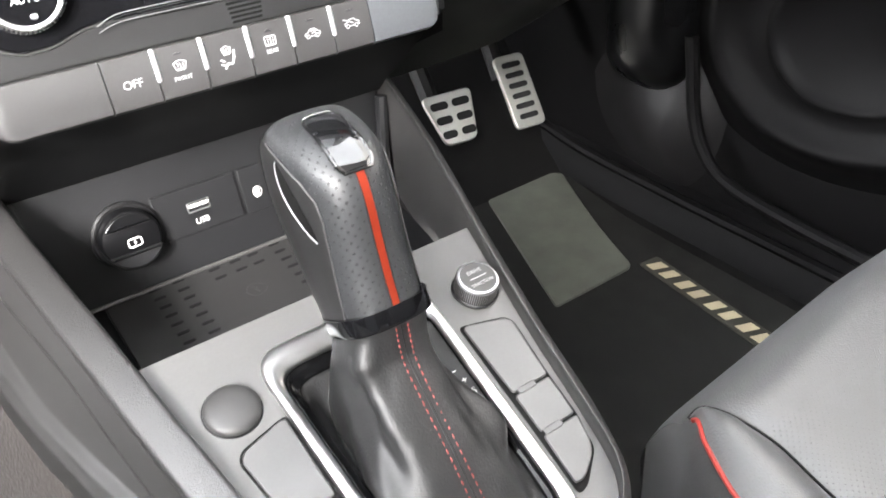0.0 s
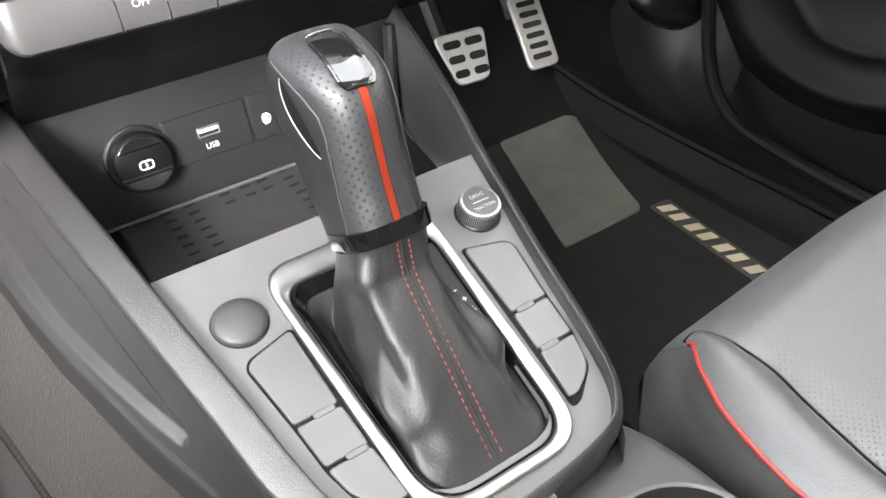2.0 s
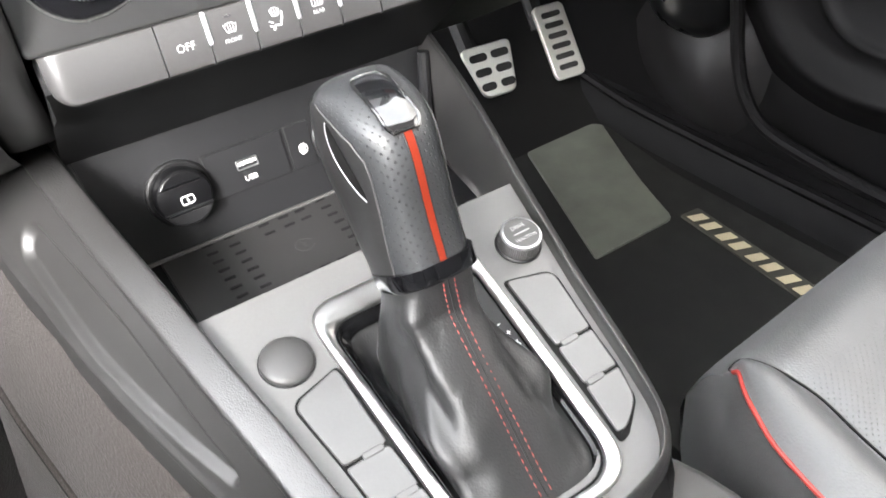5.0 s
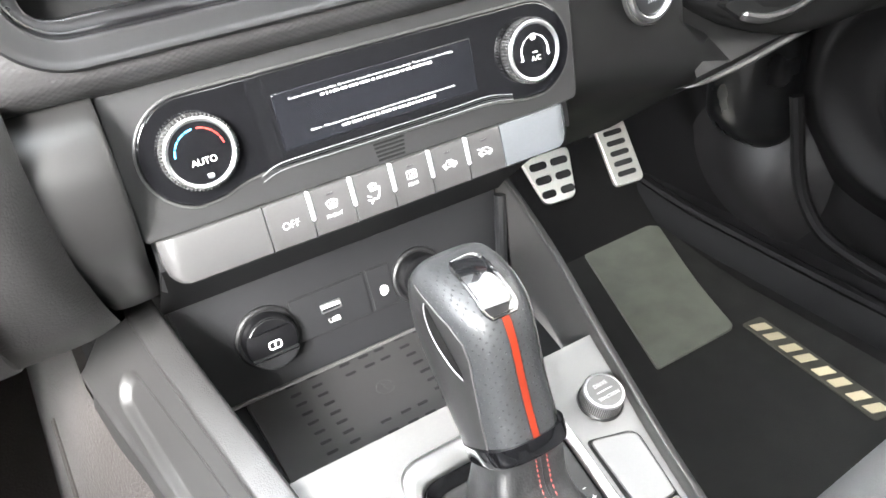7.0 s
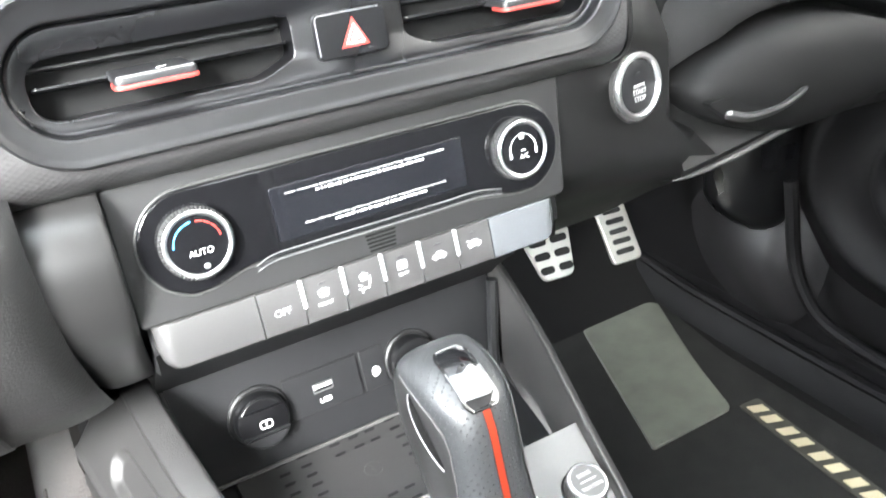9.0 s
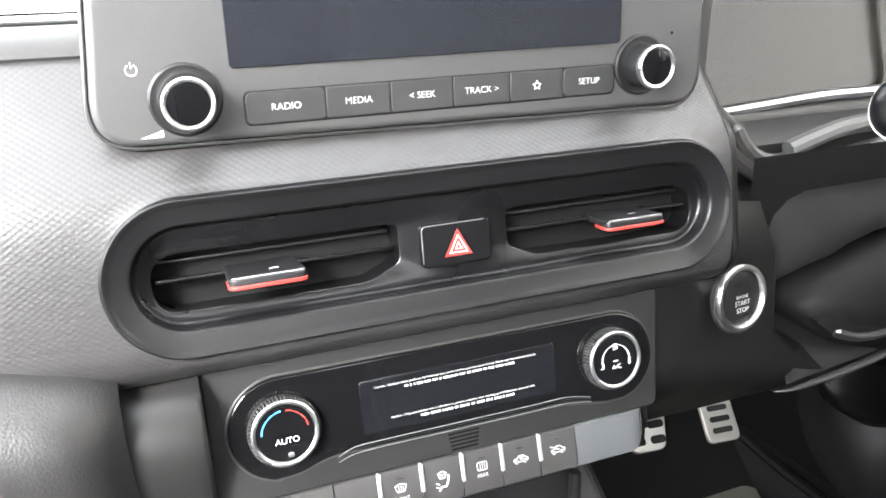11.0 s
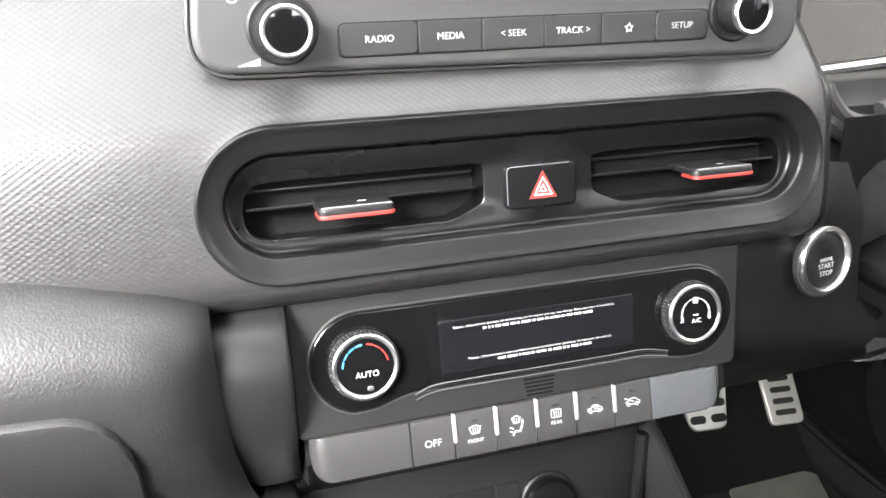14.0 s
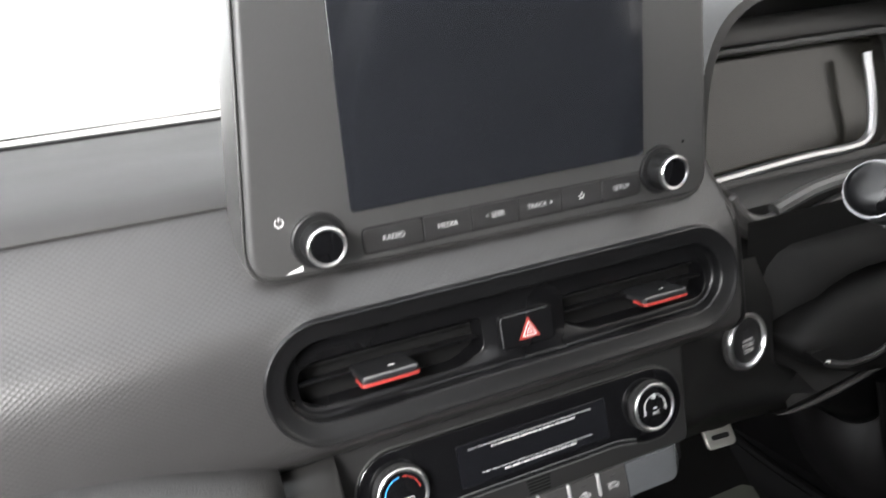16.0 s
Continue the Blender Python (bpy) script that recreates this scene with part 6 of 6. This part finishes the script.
ring_out = [(p.x, p.y) for p in smooth_path([(x, z, 0) for x, z in ARC[1:]] + [(0.520, 0.530, 0), (0.455, 0.522, 0), (0.400, 0.515, 0), (0.340, 0.517, 0), (0.290, 0.531, 0), (0.262, 0.546, 0), (0.252, 0.557, 0)], 3)]
mid = (0.375, 0.556)
rows = []
for k, y in ((1.0, 0.075), (1.0, 0.044), (0.985, 0.037), (0.95, 0.032), (0.88, 0.027), (0.75, 0.022), (0.55, 0.018), (0.3, 0.016), (0.05, 0.0155)):
    rows.append([(mid[0] + (x - mid[0]) * k, y, mid[1] + (z - mid[1]) * k) for x, z in ring_out])
part("lower_shroud", Build().quad_rows(rows, cap1=True), M_SHROUD, colm, "dark grey lower column shroud", sharp=60)
rows = []
for x in (0.235, 0.25, 0.262, 0.275, 0.29, 0.31, 0.33, 0.36, 0.40, 0.44, 0.52):
    za = arc_z(x) + 0.0095
    left = max(0.0, (0.275 - x) / 0.03)
    rows.append([(x, 0.075, za - 0.004), (x, 0.046 + 0.02 * left, za), (x, 0.040 + 0.02 * left, za + 0.003), (x, 0.040 + 0.02 * left, za + 0.012), (x, 0.052 + 0.02 * left, za + (0.648 - za) * 0.6), (x, 0.070 + 0.01 * left, 0.634), (x, 0.10, 0.640)])
part("upper_shroud", Build().quad_rows(rows, closed=False), M_SHROUD, colm, "dark grey upper column shroud", sharp=60)
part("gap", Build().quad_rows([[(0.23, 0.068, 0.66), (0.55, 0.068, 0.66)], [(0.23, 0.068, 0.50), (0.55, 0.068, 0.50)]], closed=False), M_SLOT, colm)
LEV = pose(0.298, 0.0215, 0.5535, 86, 0, -6)
part("lever_recess", Build().slab(rpoly([(-0.046, 0.006), (-0.020, -0.013), (0.020, -0.010), (0.046, 0.004), (0.030, 0.009), (-0.02, 0.008)], 0.007), -0.012, 0.0005, 0.0005, LEV), M_SLOT, colm, "dark lever recess")
part("tilt_lever", Build().tube(smooth_path([(-0.030, -0.004, 0.001), (-0.012, -0.009, 0.004), (0.015, -0.007, 0.005), (0.040, 0.001, 0.002)], 5), [0.002] + [0.0042] * 14 + [0.002], 8, m=LEV, squash=0.6), M_PILLAR, colm, "black tilt lever")
part("gaiter", Build().tube(smooth_path([(0.205, 0.086, 0.696), (0.222, 0.084, 0.682), (0.232, 0.082, 0.667), (0.243, 0.081, 0.657), (0.258, 0.080, 0.6525), (0.276, 0.080, 0.6535)], 6), [0.0030] * 8 + [0.0055] * 23, 10), M_SIDE, colm, "soft grey gaiter roll")
part("gaiter", Build().tube(smooth_path([(0.268, 0.079, 0.6595), (0.290, 0.078, 0.6660), (0.312, 0.078, 0.6705), (0.353, 0.079, 0.6730), (0.46, 0.085, 0.674)], 6), 0.0062, 10), M_GAITER, colm, "soft light grey gaiter roll")
part("gaiter", Build().tube(smooth_path([(0.222, 0.088, 0.665), (0.2435, 0.083, 0.6480), (0.262, 0.082, 0.6400), (0.2807, 0.081, 0.6385), (0.311, 0.081, 0.6460), (0.354, 0.082, 0.653), (0.46, 0.085, 0.655)], 6), 0.0068, 10), M_SIDE, colm, "soft grey gaiter roll")
stalk = thing("column_stalk", "black column stalk with silver tip ring", "stalk")
part("arm", Build().tube(smooth_path([(0.2700, -0.0260, 0.6865), (0.2970, -0.0160, 0.6760), (0.3370, 0.0000, 0.6640), (0.4070, 0.0350, 0.6470)], 4), [0.0105] * 3 + [0.0090] * 10, 16), M_PANEL, stalk)
part("tip", Build().tube([(0.2165, -0.0412, 0.7110), (0.2172, -0.0410, 0.7107), (0.2195, -0.0404, 0.7097), (0.2230, -0.0395, 0.7081), (0.2480, -0.0328, 0.6970), (0.2740, -0.0250, 0.6850)], [0.004, 0.0115, 0.0155, 0.0176, 0.0187, 0.0165], 24), M_VENT, stalk, "glossy black stalk tip")
part("tip_ring", Build().tube([(0.2240, -0.0392, 0.7076), (0.2345, -0.0364, 0.7030)], [0.0184, 0.0189], 24), M_SILVER, stalk, "silver ring")
part("base_ring", Build().tube([(0.2740, -0.0250, 0.6850), (0.2780, -0.0235, 0.6832)], [0.0185, 0.0185], 20), M_EDGE, stalk, "dull silver ring")
clu = thing("instrument_cluster", "unlit instrument cluster under a black hood", "instrument cluster")
G = pose(0.34, 0.135, 0.735, 76)
part("glass", Build().slab(rr(0.250, 0.105, 0.02, 6, -0.002, -0.004), -0.004, 0.0, 0.001, G), M_CLUSTER, clu, "dark glossy cluster glass")
part("frame", Build().frame_slab(rr(0.290, 0.14, 0.03, 8, -0.002, 0), rr(0.248, 0.103, 0.018, 8, -0.002, -0.004), -0.01, 0.012, 0.004, G), M_DASH, clu, "black cluster frame")
part("lower_trim", Build().tube(smooth_path([(0.196, 0.116, 0.681), (0.24, 0.112, 0.683), (0.32, 0.108, 0.688), (0.385, 0.108, 0.688), (0.404, 0.109, 0.691), (0.413, 0.110, 0.702), (0.415, 0.114, 0.730), (0.415, 0.122, 0.765)], 6), 0.004, 8), M_SILVER, clu, "silver lower trim")
ledge = Build().quad_rows([[(x, 0.100, 0.615), (x, 0.092, 0.640), (x, 0.090, 0.662), (x, 0.10, 0.672), (x, 0.118, 0.680), (x, 0.145, 0.682)] for x in (0.186, 0.25, 0.35, 0.48)], closed=False)
part("ledge", ledge, M_DASH, clu)
rows = []
for y, g in ((0.20, 1.02), (0.12, 1.0), (0.075, 0.98), (0.060, 0.97)):
    rows.append([(0.352 + 0.184 * g * math.copysign(abs(math.cos(a)) ** 0.4, math.cos(a)), y, 0.69 + 0.150 * g * abs(math.sin(a)) ** 0.45) for a in [math.pi * (i / 60 - math.sin(2 * math.pi * i / 60) * 0.02) for i in range(61)]])
inner = [[(p[0] + (0.352 - p[0]) * 0.035, p[1], p[2] - 0.006) for p in r] for r in rows[::-1]]
part("upper_trim", Build().tube([(0.200, 0.126, 0.7795), (0.255, 0.1245, 0.7815), (0.34, 0.124, 0.7820), (0.43, 0.1245, 0.7815), (0.475, 0.126, 0.7795)], 0.0030, 8), M_GAITER, clu, "grey upper trim")
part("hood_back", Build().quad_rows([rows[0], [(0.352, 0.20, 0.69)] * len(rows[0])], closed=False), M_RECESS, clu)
part("hood", Build().quad_rows(rows + inner, closed=False), M_DASH, clu, "black hood")

# ---- pedals ----
def pedal_pad(w, h, rad, m, slots, parent, foot=1.0):
    part("pad", Build().slab(rpoly([(-w * foot / 2, -h / 2), (w * foot / 2, -h / 2), (w / 2, h / 2), (-w / 2, h / 2)], rad, 5), -0.006, 0.0, 0.002, m), M_PEDAL, parent, "brushed steel pad")
    for x, y, sw, sh in slots:
        part("grip", Build().slab(rr(sw, sh, min(sw, sh) * 0.45, 4, x, y), -0.002, 0.0016, 0.0008, m), M_RUBBER, parent, "black rubber grip")


ac = thing("accelerator_pedal", "brushed steel accelerator pedal with black rubber bars", "pedal")
A = pose(0.553, 0.448, 0.212, 52, 0, -6)
pedal_pad(0.049, 0.106, 0.010, A, [(0, y, 0.030, 0.0075) for y in (-0.037, -0.022, -0.007, 0.008, 0.023, 0.038)], ac)
part("arm", Build().tube([(0.555, 0.495, 0.215), (0.56, 0.57, 0.33), (0.56, 0.60, 0.46)], 0.012, 8), M_RUBBER, ac)
br = thing("brake_pedal", "brushed steel brake pedal with black rubber grips", "pedal")
Bk = pose(0.437, 0.446, 0.207, 52, 0, -6)
pedal_pad(0.077, 0.070, 0.011, Bk, [(x * (1 + 3 * y), y, 0.024 + 0.12 * y, 0.0105) for x in (-0.0155, 0.0155) for y in (-0.021, -0.001, 0.019)], br, 0.62)
part("arm", Build().tube([(0.43, 0.49, 0.215), (0.425, 0.57, 0.34), (0.42, 0.60, 0.48)], 0.013, 8), M_RUBBER, br)

# ---- driver's floor mat ----
mat = thing("floor_mat", "black carpet floor mat with grey heel pad and gold badge strip", "floor mat")
part("carpet", Build().slab(rpoly([(0.27, -0.35), (0.63, -0.35), (0.635, 0.30), (0.66, 0.47), (0.40, 0.47), (0.28, 0.30)], [0.03, 0.03, 0.05, 0.03, 0.03, 0.05]), FLOOR, FLOOR + 0.004, 0.002), M_MAT, mat)
pad = [(0.412, 0.212), (0.548, 0.212)] + [(p.x, p.y) for p in smooth_path([(0.556, 0.235, 0), (0.580, 0.300, 0), (0.606, 0.360, 0), (0.634, 0.420, 0), (0.650, 0.455, 0)], 3)] + [(0.640, 0.468), (0.508, 0.466)]
part("heel_pad", Build().slab(rpoly(pad, [0.006, 0.02] + [0.004] * 13 + [0.02, 0.006], 3), FLOOR + 0.004, FLOOR + 0.0075, 0.0015), M_HEEL, mat, "scuffed grey-green heel pad")
E_ = Matrix.Translation((0.5655, 0.108, FLOOR + 0.0042)) @ pose(0, 0, 0, 0, 0, 84.5)
strip = part("badge_strip", Build().slab(rr(0.205, 0.032, 0.004, 3), 0.0, 0.0016, 0.0006, E_), M_STRIPBACK, mat, "olive badge backing")
for x0 in (-0.077, -0.027, 0.024, 0.074):
    for dx, sk in ((-0.0115, 0.003), (0.0115, 0.003)):
        x, h = x0 + dx, 0.0068
        part("badge_shape", Build().slab([(x - h - sk, -0.0105), (x + h - sk, -0.0105), (x + h + sk, 0.0105), (x - h + sk, 0.0105)], 0.0016, 0.0022, 0.0002, E_), M_GOLD, strip, "worn gold badge block")

# ---- driver's seat ----
seat = thing("driver_seat", "black perforated leather driver's seat with red piping", "car seat")


SEAM = smooth_path([(0.1425, -0.1690, 0.330), (0.1510, -0.1705, 0.3340), (0.1575, -0.1830, 0.3350), (0.1600, -0.2000, 0.3345), (0.1595, -0.2160, 0.3345), (0.1545, -0.2370, 0.3345), (0.1485, -0.2660, 0.3350), (0.1440, -0.2890, 0.3360), (0.139, -0.34, 0.338), (0.135, -0.45, 0.342), (0.133, -0.62, 0.35)], 5)
PIPE = smooth_path([(0.1440, -0.1715, 0.3300), (0.1420, -0.1765, 0.3340), (0.1325, -0.1880, 0.3350), (0.1225, -0.2060, 0.3350), (0.1165, -0.2190, 0.3350), (0.1120, -0.2350, 0.3350), (0.1078, -0.2550, 0.3350), (0.1055, -0.2780, 0.3350), (0.103, -0.34, 0.336), (0.102, -0.45, 0.34), (0.102, -0.62, 0.348)], 5)


def seam_x(y):
    """Where the seam runs at a depth."""
    best = 0.1425
    for a, b in zip(SEAM, SEAM[1:]):
        if b.y <= y <= a.y and a.y > b.y:
            best = a.x + (b.x - a.x) * (a.y - y) / (a.y - b.y)
    return best


rows = []
for i in range(37):
    y = -0.125 - 0.0785 * (i / 14) if i < 15 else -0.2035 - 0.4215 * ((i - 14) / 22) ** 1.3
    row = []
    for j in range(29):
        u = (j / 28) ** 1.25
        xl = seam_x(y) if y < -0.169 else 0.1425 + 0.6 * (y + 0.169)
        x = xl + (0.62 - xl) * u
        front_y = -0.166 + 0.017 * min(1.0, (x - 0.14) / 0.22)
        over = max(0.0, (y - (front_y - 0.030)) / 0.045)
        z = 0.3375 + 0.02 * max(0.0, -y - 0.25) - 0.030 * over ** 2.3 - 0.010 * math.sin(math.pi * min(1, u * 1.1)) * min(1, max(0, -y - 0.2) * 8)
        z -= 0.0045 * math.exp(-((x - xl) / 0.006) ** 2)
        row.append((x, y, z))
    rows.append(row)
front = [(x, y + 0.003, z - 0.015) for x, y, z in rows[0]], [(x, y - 0.002, z - 0.05) for x, y, z in rows[0]], [(x, y - 0.03, z - 0.16) for x, y, z in rows[0]]
part("cushion_front", Build().quad_rows([front[2], front[1], front[0]] + rows[:15], closed=False), M_SEATL, seat, "smooth black leather front", sharp=80)
part("cushion", Build().quad_rows(rows[14:], closed=False), M_SEAT, seat, "perforated black leather centre", sharp=80)
bol, side_rows = [], []
for i, (a, b) in enumerate(zip(SEAM, PIPE)):
    k = min(1.0, i / 12)
    n_ = 8
    bol.append([a.lerp(b, q / n_) + Vector((0, 0, (0.0015 + 0.0085 * k) * math.sin(math.pi * q / n_) ** 0.8)) for q in range(n_ + 1)])
    d = Vector((-0.95, 0.30, 0)).normalized()
    side_rows.append([b + Vector((0, 0, -0.001)), b + d * 0.007 + Vector((0, 0, -0.006)), b + d * 0.0090 + Vector((0, 0, -0.022)), b + d * 0.0105 + Vector((0, 0, -0.060)), b + d * 0.009 + Vector((0, 0, -0.13)), b + d * 0.004 + Vector((0, 0, -0.26))])
part("bolster", Build().quad_rows(bol, closed=False), M_SEATL, seat, "smooth black leather bolster", sharp=80)
part("piping", Build().tube([p + Vector((-0.0004, 0, 0.0004)) for p in PIPE], 0.0014, 8), M_RED, seat, "red piping")
corner_edge = [Vector(p) for p in (PIPE[0], rows[5][0], rows[3][0], rows[0][0], front[1][0], front[2][0])]
for i in range(10):
    k = i / 10
    k = k * k * (3 - 2 * k)
    side_rows[i] = [p.lerp(q, k) if i else p for p, q in zip(corner_edge, side_rows[i])]
# the cloth's colour is lowered to carry the shade on this side
part("side", Build().quad_rows(side_rows, closed=False), M_CLOTH, seat, "cloth side, darkened for its shade", sharp=80)
part("seam", Build().tube([p + Vector((0.0004, 0, 0.0002)) for p in SEAM], 0.0011, 6), M_SLOT, seat, "sunken seam")
for i in range(26, 46):
    for f in (0.0, 0.34, 0.67):
        a, b = SEAM[i], SEAM[i + 1]
        p = a.lerp(b, f) + Vector((-0.0035, 0, 0.0030))
        d = (b - a).normalized() * min(0.0022, (b - a).length * 0.13)
        part("stitch", Build().tube([p - d, p + d], 0.0003, 5), M_GREYTEXT, seat)
part("base", Build().box(0.46, 0.5, 0.16, 0.02, pose(0.40, -0.45, FLOOR)), M_CLOTH, seat)
part("backrest", Build().slab(rpoly([(-0.23, -0.30), (0.23, -0.30), (0.25, 0.10), (0.17, 0.31), (-0.17, 0.31), (-0.25, 0.10)], 0.09, 6), 0, 0.13, 0.05, pose(0.385, -0.70, 0.62, 76)), M_SEATL, seat, "black leather backrest")
part("headrest", Build().slab(rr(0.27, 0.17, 0.06, 6), 0, 0.10, 0.04, pose(0.385, -0.80, 1.035, 78)), M_SEATL, seat, "black leather headrest")
